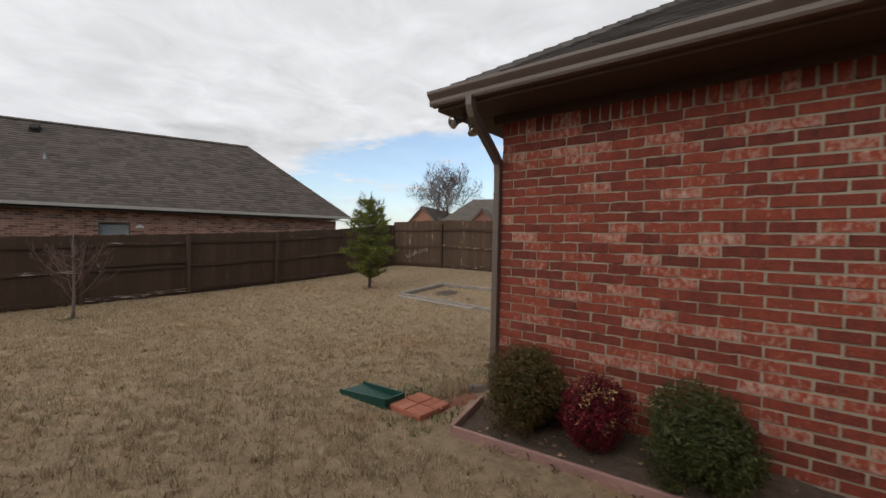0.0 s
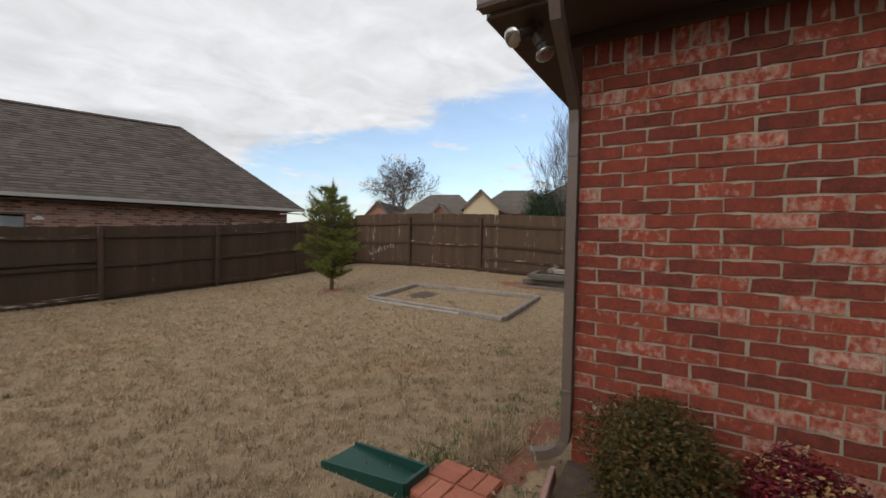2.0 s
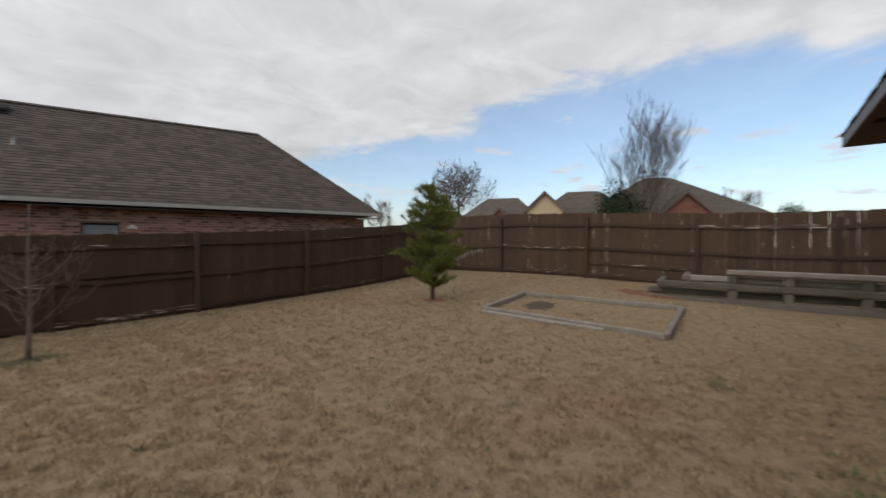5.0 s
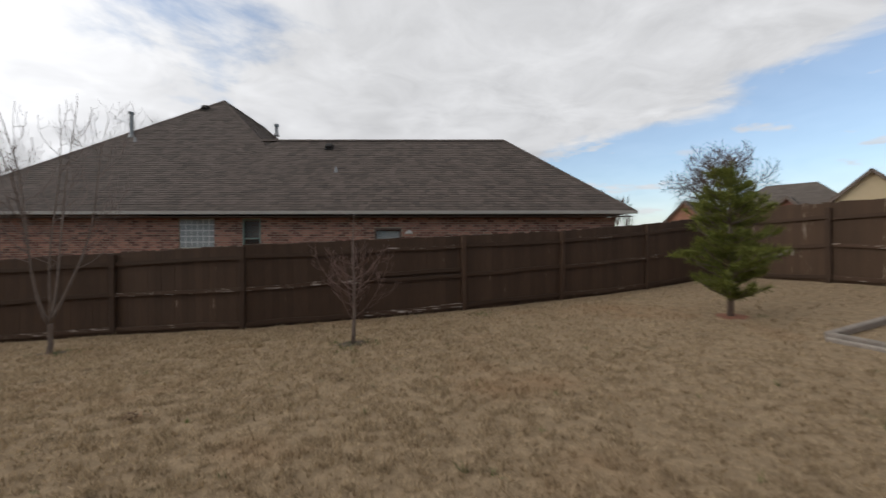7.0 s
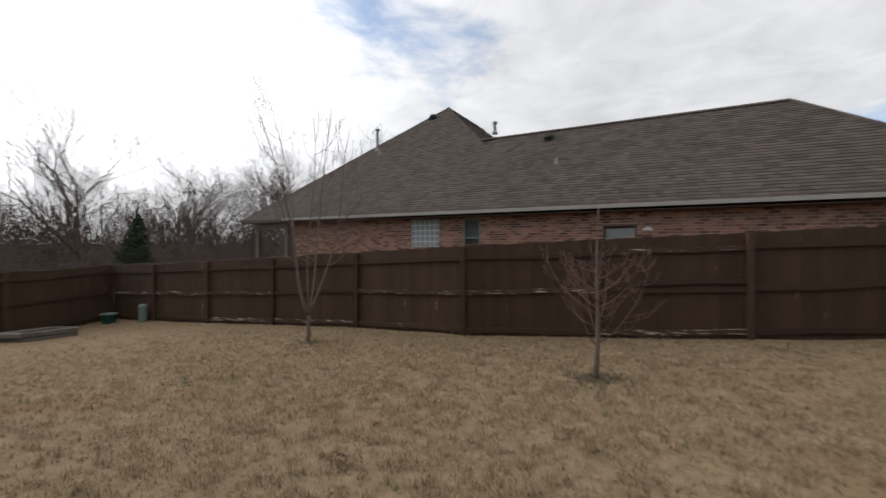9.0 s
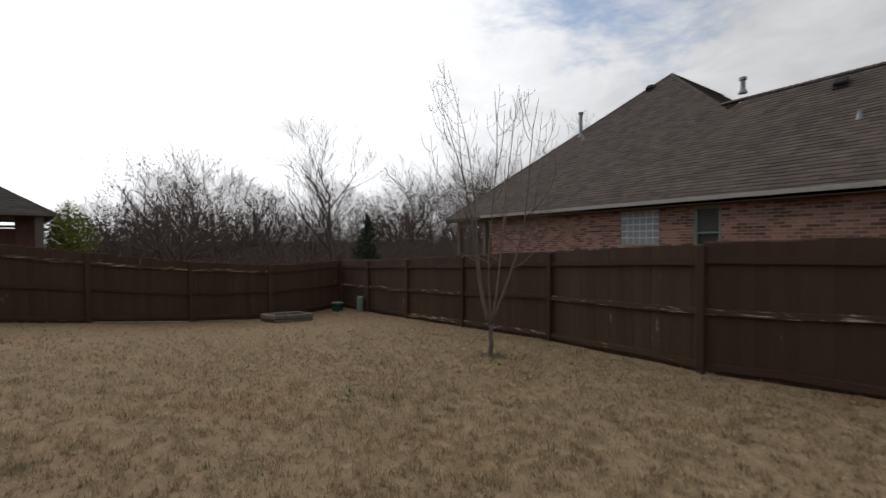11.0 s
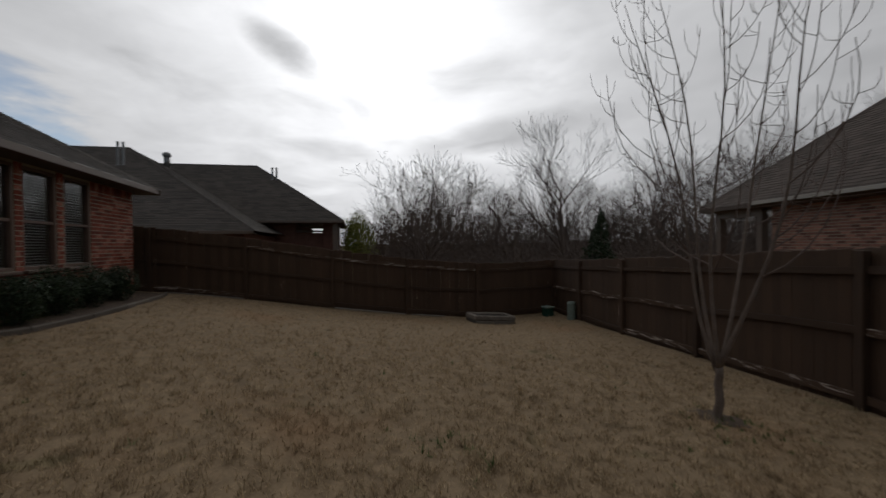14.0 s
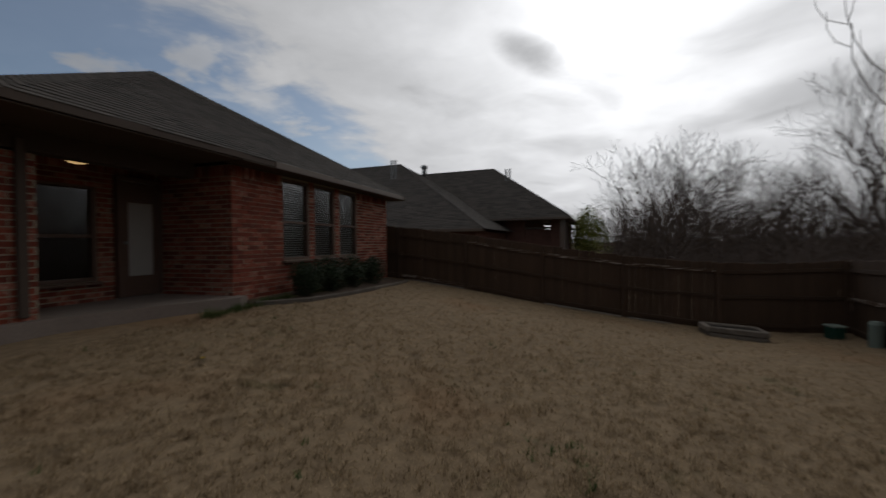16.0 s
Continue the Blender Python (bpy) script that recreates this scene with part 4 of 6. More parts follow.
put(bush_tree, 1.93, 9.75, 75)


# things beyond the east fence are laid out in a frame that looks east: x to the south, y away
EF = pose(0.944, 0.796, 0, 0, 0, -69.9)


def east(x, y):
    p = EF @ Vector((x, y, 0))
    return p.x, p.y


oak = bare_tree("bare_tree", "round-crowned bare tree beyond the fence", 21, 13.0, 0.24, levels=4, kids=(14, 7, 5, 4), spread=0.6, fork=0.3, upright=0.4, mats=(M_BARK_D, M_TWIG_D), twig_r=0.019, reach=(0.55, 0.8))
put(oak, *east(-15.2, 52), 0, 0.87, 1.0)
tall = bare_tree("bare_tree", "tall upright bare tree beside a far house", 23, 12.5, 0.17, levels=4, kids=(15, 6, 5, 3), spread=0.46, fork=0.12, upright=0.9, twig_r=0.012, mats=(M_BARK_D, M_TWIG_D), reach=(0.6, 0.9))
put(tall, *east(3.55, 33), 0, 0.73, 0.8)
small = bare_tree("bare_tree", "small bare tree far beyond the fence", 25, 8.0, 0.14, levels=4, kids=(10, 6, 5, 4), spread=0.5, fork=0.2, twig_r=0.011)
put(small, *east(11.9, 40), 0, 0.9, 0.5)
put(copy_thing(small, Matrix()), *east(-27.5, 55), 80, 1.25, 0.5)

# the bare wood beyond the west fence
wood = [bare_tree("bare_tree", "spreading bare tree at the wood's edge", 40 + i, h, r, levels=4, kids=k, spread=sp, fork=f, upright=u, mats=(M_BARK_D, M_TWIG_D), twig_r=0.007, stems=st, reach=(0.6, 0.86))
        for i, (h, r, k, sp, f, u, st) in enumerate(((8.0, 0.13, (8, 6, 4, 3), 0.5, 0.15, 0.3, 3), (12.5, 0.22, (9, 6, 4, 3), 0.5, 0.3, 0.55, 1), (9.0, 0.14, (10, 6, 4, 3), 0.6, 0.2, 0.4, 1), (10.0, 0.17, (9, 6, 4, 3), 0.55, 0.28, 0.5, 1)))]


def western(x, y):
    """A place in a frame that looks north-west from the lawn: x to the right, y away."""
    return 0.345 - 0.775 * y + 0.6325 * x, 7.248 + 0.6325 * y + 0.775 * x


WOOD = [(-9.9, 27, 0, 1.0, 0), (-0.7, 30, 1, 0.86, 75), (5.5, 34, 3, 1.0, 100), (-5.2, 36, 2, 0.9, 50), (2.5, 40, 2, 1.0, 140), (9.5, 33, 2, 1.05, 200), (-13, 38, 2, 1.0, 10), (-8.5, 44, 3, 1.0, 70),
        (13, 37, 3, 1.1, 20), (17, 42, 1, 1.0, 60), (-1.5, 48, 3, 1.1, 120), (7, 46, 3, 1.05, 160), (12, 50, 2, 1.2, 15), (22, 45, 0, 1.1, 45), (27, 40, 3, 1.1, 95), (31, 47, 1, 1.0, 150), (18, 54, 3, 1.2, 33), (-16, 50, 3, 1.1, 66),
        (24, 34, 1, 1.1, 80), (36, 38, 2, 1.1, 130), (30, 30, 3, 0.9, 10), (41, 44, 3, 1.2, 170)]
first = set()
for x, y, k, s, rz in WOOD:
    ob = wood[k] if k not in first else copy_thing(wood[k], Matrix())
    first.add(k)
    put(ob, *western(x, y), rz, s, -1.7)


def thicket(name, label, x0, y0, x1, y1, n, h, mat, seed):
    """A far belt of brush: many leaning stems and twigs."""
    rnd = random.Random(seed)
    vs, fs = [], []
    for i in range(n):
        t = rnd.random()
        p = Vector((*western(x0 + (x1 - x0) * t, y0 + (y1 - y0) * t + rnd.uniform(-6, 6)), -1.8))
        hh = h * rnd.uniform(0.4, 1.1)
        d = Vector((rnd.uniform(-.35, .35), rnd.uniform(-.35, .35), 1))
        pts = [p, p + d * hh * 0.5, p + d * hh + Vector((rnd.uniform(-.4, .4), rnd.uniform(-.4, .4), 0))]
        tube(vs, fs, pts, [0.03, 0.02, 0.008], 3)
        for _ in range(6):
            q = pts[0].lerp(pts[2], rnd.uniform(0.25, 0.95))
            e = q + Vector((rnd.uniform(-1, 1), rnd.uniform(-1, 1), rnd.uniform(0.1, 1.0))) * hh * 0.3
            tube(vs, fs, [q, e], [0.013, 0.006], 3)
    ob = raw(name, vs, fs, mat, None, label, "stuff")
    tagged(ob, category="brush")
    return ob


thicket("brush", "dense belt of bare brush at the edge of the wood", -24, 46, 60, 46, 7000, 6.6, M_TWIG_D, 5)
thicket("brush", "low bare brush beyond the west fence", -14, 31, 34, 33, 2600, 3.4, M_TWIG_D, 6)


def leaf_cloud(vs, fs, centre, radii, n, size, rnd, shell=0.55, flat_bottom=True):
    """Small folded leaves through an uneven rounded crown."""
    lumps = [(Vector((rnd.gauss(0, 1), rnd.gauss(0, 1), rnd.gauss(0, 1))).normalized(), rnd.uniform(0.75, 1.12)) for _ in range(26)]
    for i in range(n):
        d = Vector((rnd.gauss(0, 1), rnd.gauss(0, 1), rnd.gauss(0, 1))).normalized()
        near = max(lumps, key=lambda l: l[0].dot(d))
        r = near[1] * (shell + (1 - shell) * rnd.random() ** 0.5) * rnd.uniform(0.92, 1.04)
        c = Vector(centre) + Vector((d.x * radii[0], d.y * radii[1], d.z * radii[2])) * r
        a = Vector((rnd.gauss(0, 1), rnd.gauss(0, 1), rnd.gauss(0, 0.7))).normalized()
        b = a.cross(d + Vector((rnd.gauss(0, .5), rnd.gauss(0, .5), rnd.gauss(0, .5)))).normalized()
        s = size * rnd.uniform(0.6, 1.3)
        k = len(vs)
        vs.extend([c - a * s, c + b * s * 0.42, c + a * s, c - b * s * 0.42])
        fs.append((k, k + 1, k + 2, k + 3))


def bush(name, label, x, y, rx, rz, mat, seed, n=5200, size=0.022, z=None):
    rnd = random.Random(seed)
    t = thing(name, x, y, gz(x, y) if z is None else z, label, "bush")
    vs, fs = [], []
    for i in range(22):
        w = rnd.uniform(0, 6.28)
        e = Vector((math.cos(w) * rx * rnd.uniform(.3, .8), math.sin(w) * rx * rnd.uniform(.3, .8), rz * rnd.uniform(.7, 1.6)))
        tube(vs, fs, [Vector((0, 0, -0.03)), e * 0.5 + Vector((0, 0, 0.05)), e], [0.01, 0.007, 0.004], 4)
    raw("stem", vs, fs, M_BARK_D, t)
    vs, fs = [], []
    leaf_cloud(vs, fs, (0, 0, rz * 0.98), (rx, rx, rz), n, size, rnd)
    leaf_cloud(vs, fs, (0, 0, rz * 0.9), (rx * .7, rx * .7, rz * .75), n // 3, size * 1.4, rnd, 0.2)
    raw("foliage", vs, fs, mat, t)
    return t


def pine():
    """Young pine: straight trunk, whorled upswept limbs and tufts of needles."""
    rnd = random.Random(11)
    t = thing("pine_tree", 8.43, 8.2, gz(8.43, 8.2), "young green pine tree with tufted uneven branches", "tree")
    H = 2.75
    vs, fs = [], []
    tube(vs, fs, [Vector((0, 0, -0.1)), Vector((0.01, 0, 0.9)), Vector((-0.02, 0.02, 1.9)), Vector((0.02, 0, H))], [0.055, 0.042, 0.025, 0.008], 8)
    nv, nf = [], []

    def tuft(c, d, n=44, ln=0.13):
        for i in range(n):
            w = (d * rnd.uniform(0.2, 1.0) + Vector((rnd.gauss(0, .5), rnd.gauss(0, .5), rnd.gauss(0, .5) + 0.1))).normalized()
            s = w.cross(Vector((rnd.gauss(0, 1), rnd.gauss(0, 1), rnd.gauss(0, 1)))).normalized() * 0.006
            b = c - d * rnd.uniform(0, 0.16)
            k = len(nv)
            nv.extend([b - s, b + s, b + w * ln * rnd.uniform(.7, 1.2)])
            nf.append((k, k + 1, k + 2))

    z = 0.3
    while z < H - 0.1:
        f = (z - 0.3) / (H - 0.3)
        reach = (0.95 * (1 - f) ** 0.7 + 0.1) * rnd.uniform(0.8, 1.1) * (0.62 if z < 0.5 else 1.0)
        for i in range(7 if f < 0.75 else 5):
            w = rnd.uniform(0, 6.28)
            rr = reach * rnd.uniform(0.55, 1.12)
            p0 = Vector((0, 0, z + rnd.uniform(-.05, .05)))
            d = Vector((math.cos(w), math.sin(w), rnd.uniform(0.2, 0.7)))
            p1 = p0 + d * rr * 0.55
            p2 = p0 + Vector((d.x * rr, d.y * rr, d.z * rr * 1.0 + 0.12 * rr))
            tube(vs, fs, [p0, p1, p2], [0.014, 0.009, 0.004], 4)
            for k in range(2 + int(rr * 6)):
                s = 0.3 + 0.7 * rnd.random()
                c = p0.lerp(p2, s) + Vector((rnd.uniform(-1, 1), rnd.uniform(-1, 1), rnd.uniform(-.5, 1))) * 0.09
                tuft(c, (p2 - p0).normalized())
            tuft(p2, (p2 - p1).normalized(), 60)
        z += 0.17
    tuft(Vector((0.02, 0, H)), Vector((0, 0, 1)), 60)
    # bare candles of the leader
    for cx, cy, ln in ((0.02, 0, 0.2), (0.07, 0.03, 0.13), (-0.04, -0.03, 0.12)):
        tube(vs, fs, [Vector((cx * 0.5, cy * 0.5, H - 0.08)), Vector((cx, cy, H + ln))], [0.008, 0.005], 5)
    raw("trunk", vs, fs, M_BARK, t, smooth=True)
    raw("needles", nv, nf, M_NEEDLE, t)


pine()

# ---- flower bed at the east wing ----
bush("shrub", "rounded bronze-green shrub in a mulched bed", 3.17, 0.31, 0.37, 0.4, M_LEAF_A, 1, 15000, 0.0135)
bush("shrub", "crimson nandina shrub with pale yellow leaves", 3.18, -0.25, 0.28, 0.35, M_LEAF_R, 2, 9000, 0.0145)
bush("shrub", "rounded dark green shrub against the brick wall", 3.18, -0.94, 0.37, 0.37, M_LEAF_G, 3, 13000, 0.0135)


def bed_edging():
    t = thing("garden_edging", 0, 0, 0, "pinkish weathered board edging of a flower bed", "edging")
    for a, b in (((2.84, 0.8), (3.1, -2.6)), ((2.84, 0.82), (3.42, 0.88))):
        d = Vector((b[0] - a[0], b[1] - a[1]))
        ang = math.degrees(math.atan2(d.y, d.x))
        za, zb = gz(*a), gz(*b)
        boxed("board", 0, 0, 0, d.length, 0.035, 0.14, M_EDGE, t, m=pose((a[0] + b[0]) / 2, (a[1] + b[1]) / 2, (za + zb) / 2 + 0.005, 0, -math.degrees(math.atan2(zb - za, d.length)), ang))
    return t


bed_edging()
rnd = random.Random(4)
vs, fs = [], []
for i in range(26):
    for j in range(9):
        y = 0.82 - 3.5 * i / 25
        x = 2.86 + (0.8 - y) * 0.0765 + (WX - 0.01 - 2.86 - (0.8 - y) * 0.0765) * j / 8
        vs.append((x, y, gz(x, y) + 0.045 + rnd.uniform(-.012, .015)))
for i in range(25):
    for j in range(8):
        fs.append((i * 9 + j, i * 9 + j + 9, i * 9 + j + 10, i * 9 + j + 1))
tagged(raw("flower_bed", vs, fs, M_SOIL, None, "brown mulch and dry litter of a flower bed", "structure"), category="soil")


def splash_block():
    t = thing("splash_block", 2.94, 1.92, gz(2.94, 1.92), "dark green plastic downspout splash block on the lawn", "splash block", rz=88)
    bm = bmesh.new()
    L, w0, w1, h = 0.68, 0.24, 0.31, 0.11
    # an open tapered tray: floor, two side walls, one end wall
    out = [(-L / 2, -w0 / 2 * 1.0), (L / 2, -w1 / 2), (L / 2, w1 / 2), (-L / 2, w0 / 2)]
    for (ax, ay), (bx, by), hh0, hh1 in ((out[0], out[1], h, 0.05), (out[3], out[2], h, 0.05), (out[0], out[3], h, h)):
        d = Vector((bx - ax, by - ay, 0))
        n = Vector((-d.y, d.x, 0)).normalized() * 0.011
        q = [Vector((ax, ay, 0)), Vector((bx, by, 0)), Vector((bx, by, hh1)), Vector((ax, ay, hh0))]
        f = [bm.verts.new(p - n) for p in q] + [bm.verts.new(p + n) for p in q]
        for k in ((3, 2, 1, 0), (4, 5, 6, 7), (0, 1, 5, 4), (1, 2, 6, 5), (2, 3, 7, 6), (3, 0, 4, 7)):
            bm.faces.new([f[i] for i in k])
    fl = [bm.verts.new((x, y, z)) for z in (0.0, 0.03) for x, y in out]
    for k in ((3, 2, 1, 0), (4, 5, 6, 7), (0, 1, 5, 4), (1, 2, 6, 5), (2, 3, 7, 6), (3, 0, 4, 7)):
        bm.faces.new([fl[i] for i in k])
    bmesh.ops.recalc_face_normals(bm, faces=bm.faces)
    part("tray", bm, M_GREEN, t)


splash_block()


def paver():
    t = thing("paver", 3.05, 1.37, gz(3.05, 1.37) + 0.01, "square terracotta paver with basket-weave brick pattern", "paver", rz=-3)
    boxed("base", 0, 0, 0.012, 0.43, 0.43, 0.05, M_PAVER, t)
    for cx, cy, sx, sy in ((-0.11, 0.16, 0.2, 0.1), (-0.11, 0.055, 0.2, 0.1), (0.055, 0.11, 0.1, 0.2), (0.16, 0.11, 0.1, 0.2), (-0.16, -0.11, 0.1, 0.2), (-0.055, -0.11, 0.1, 0.2), (0.11, -0.055, 0.2, 0.1), (0.11, -0.16, 0.2, 0.1)):
        boxed("brick", cx, cy, 0.04, sx, sy, 0.02, M_PAVER, t, bevel=0.005)


paver()


# ---- timber frames in the lawn ----
def timber(parent, a, b, za, zb, w=0.11, h=0.11, mat=None):
    a, b = Vector((*a, za)), Vector((*b, zb))
    d = b - a
    bm = bmesh.new()
    box(bm, 0, 0, 0, d.length, w, h, None, 0.018)
    ob = part("timber", bm, mat or M_TIMBER, parent)
    ob.matrix_basis = parent.matrix_basis.inverted() @ Matrix.Translation((a + b) / 2) @ d.to_track_quat("X", "Z").to_matrix().to_4x4()
    return ob


sand = thing("sandbox_frame", 9.3, 5.0, gz(9.3, 5.0), "low rectangle of weathered grey landscape timbers on the lawn", "timber frame")
SC = [(8.19, 6.65), (8.24, 3.3), (10.6, 3.4), (10.1, 6.68)]
for a, b in zip(SC, SC[1:] + SC[:1]):
    timber(sand, a, b, gz(*a) + 0.04, gz(*b) + 0.04)

# a second timber lies loose along the yard side of the frame
timber(sand, (8.04, 6.6), (8.1, 4.2), gz(8.04, 6.6) + 0.02, gz(8.1, 4.2) + 0.02, 0.09, 0.07)

stack = thing("retaining_timbers", 12.0, 2.4, gz(12.0, 2.4), "stepped stack of weathered grey timbers beside the fence", "timber wall")
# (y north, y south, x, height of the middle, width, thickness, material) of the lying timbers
# weathered dark below; the paler upper timbers also carry the light on top
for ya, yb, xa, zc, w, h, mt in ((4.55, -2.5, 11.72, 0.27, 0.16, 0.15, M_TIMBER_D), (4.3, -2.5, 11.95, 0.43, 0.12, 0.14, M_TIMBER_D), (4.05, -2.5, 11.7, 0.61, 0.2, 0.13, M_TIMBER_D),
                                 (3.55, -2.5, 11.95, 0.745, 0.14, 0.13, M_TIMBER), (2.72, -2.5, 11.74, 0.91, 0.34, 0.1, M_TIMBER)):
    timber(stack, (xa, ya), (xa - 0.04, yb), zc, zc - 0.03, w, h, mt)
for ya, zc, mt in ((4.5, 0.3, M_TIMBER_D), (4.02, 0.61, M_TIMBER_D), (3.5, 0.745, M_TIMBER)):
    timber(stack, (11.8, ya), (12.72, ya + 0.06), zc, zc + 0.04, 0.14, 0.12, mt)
for yc in (2.62, 1.7, 0.6):
    for zc, h in ((0.43, 0.24), (0.76, 0.2)):
        bm = bmesh.new()
        box(bm, 0, 0, 0, 0.15, 0.16, h, None, 0.012)
        ob = part("block", bm, M_TIMBER_D, stack)
        ob.matrix_basis = stack.matrix_basis.inverted() @ pose(11.7, yc, zc, 0, 0, 3)

raised = thing("raised_bed", -10.7, 13.35, gz(-10.7, 13.35), "small raised bed of stacked weathered grey timbers", "raised bed")
RB = [(-11.3, 13.08), (-10.35, 12.92), (-10.02, 13.92), (-11.02, 14.14)]
for k in range(2):
    for a, b in zip(RB, RB[1:] + RB[:1]):
        # upper course coloured paler for its lit top, lower course darker
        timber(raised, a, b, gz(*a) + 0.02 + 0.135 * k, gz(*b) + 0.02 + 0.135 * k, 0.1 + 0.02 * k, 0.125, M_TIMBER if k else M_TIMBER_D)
bm = bmesh.new()
bm.faces.new([bm.verts.new(raised.matrix_basis.inverted() @ Vector((x, y, gz(x, y) + 0.17))) for x, y in RB])
part("soil", bm, M_HUMUS, raised)


def pedestal():
    t = thing("utility_pedestal", -9.88, 15.78, gz(-9.88, 15.78), "grey-green plastic utility pedestal by the fence", "utility box")
    bm = bmesh.new()
    bmesh.ops.create_cone(bm, cap_ends=True, segments=20, radius1=0.12, radius2=0.115, depth=0.5, matrix=Matrix.Translation((0, 0, 0.22)))
    part("body", bm, M_GREYPLASTIC, t)
    bm = bmesh.new()
    bmesh.ops.create_cone(bm, cap_ends=True, segments=20, radius1=0.13, radius2=0.09, depth=0.06, matrix=Matrix.Translation((0, 0, 0.5)))
    part("cap", bm, M_GREYPLASTIC, t)
    u = thing("utility_box", -11.0, 15.74, gz(-11.0, 15.74), "low dark green utility box on the ground", "utility box")
    boxed("body", 0, 0, 0.12, 0.3, 0.26, 0.28, M_GREEN, u, bevel=0.02)
    boxed("lid", 0, 0, 0.28, 0.34, 0.3, 0.05, M_GREYPLASTIC, u, "paler grey-green lid", bevel=0.015)


pedestal()

# boxwoods under the triple window
for k in range(4):
    p = WW @ Vector(((5.0, 4.1, 3.15, 2.1)[k], 0.5, 0))
    bush("boxwood", "clipped dark green boxwood under the windows", p.x, p.y, 0.38, 0.42, M_LEAF_D, 60 + k, 4200, 0.022, z=gz(p.x, p.y))

# ---- brick skins, last ----
brick_wall(house, EW_M, 5.0, -0.05, EAVE - 0.045, single=(0, 2.05), label="red brick wall with a soldier course under the eave")
brick_wall(house, NW_M, 8.5 - WX - 0.09, -0.05, EAVE - 0.045)
LEN = 6.47
WINS = ((4.18, 0.94), (3.1, 0.89), (1.97, 0.91))
SILL, HEAD = 1.06, 2.8
brick_wall(west, wm(LEN, 0, 0, 180), LEN, 0.05, EAVE - 0.06, [(LEN - u - w, LEN - u, SILL, HEAD) for u, w in WINS], single=(0.0, 2.2))
for u, w in WINS:
    sash_window(west, wm(u + w, 0, SILL, 180), w, HEAD - SILL)
brick_wall(west, wm(LEN, -1.75, 0, 90), 1.75 - 0.002, 0.05, EAVE - 0.06)
brick_wall(west, wm(LEN + 4.3, -1.75, 0, 180), 4.3, 0.05, EAVE - 0.06, [(3.49, 4.295, 0.0, 2.62), (2.27, 3.22, 0.82, 2.4)])
sash_window(west, wm(LEN + 4.3 - 2.27, -1.75, 0.82, 180), 0.95, 1.58, blinds=False)
# column carried on past its visible end to keep daylight out of the patio
brick_wall(west, wm(10.77, -0.6, 0, 180), 1.8, 0.3, EAVE - 0.35, soldier=False, name="column_face")
brick_wall(west, wm(8.97, -0.6, 0, -90), 0.4, 0.3, EAVE - 0.35, soldier=False, name="column_face")
boxed("downspout", 9.14, -0.56, 1.62, 0.1, 0.07, 2.2, M_SOFFIT, west, "dark brown rectangular downspout", m=WW, bevel=0.012)
# unseen plain walls close the house behind the lawn; the first darkens the patio
plain_walls(west, WW, LEN + 4.2, LEN + 4.4, -12, -0.62, -0.3, EAVE - 0.05, M_BRICK_J)
plain_walls(house, Matrix(), -1.4, WX, -5.2, -5.0, -0.3, EAVE - 0.05, M_BRICK_J)


# ---- neighbours ----
# a frame with x along an eave and y away from the yard is mirrored, so its faces are turned round
def mirrored(m, q):
    return tuple(tuple(m @ Vector(p)) for p in (q[1], q[0], q[3], q[2]))


NB_ANG, NBL = 159.12, 25.58
NB = pose(12.38, 14.05, 0, 0, 0, NB_ANG) @ Matrix.Diagonal((1, -1, 1, 1))
NBZ, NBP, NBH, NBM = 2.634, 0.869, 4.03, 7.41
north_house = thing("house", 0, 0, 0, "long brown brick house with a tall grey-brown hip roof behind fence", "house")


def turtle_vent(parent, m, x, y, z, pitch):
    bm = bmesh.new()
    mm = m @ Matrix.Translation((x, y, z)) @ pose(0, 0, 0, math.degrees(math.atan(pitch)))
    box(bm, 0, 0, 0.04, 0.36, 0.4, 0.02, mm, 0.004)
    box(bm, 0, 0, 0.12, 0.3, 0.28, 0.12, mm, 0.03)
    part("roof_vent", bm, M_DARK, parent, "low dark metal roof vent")


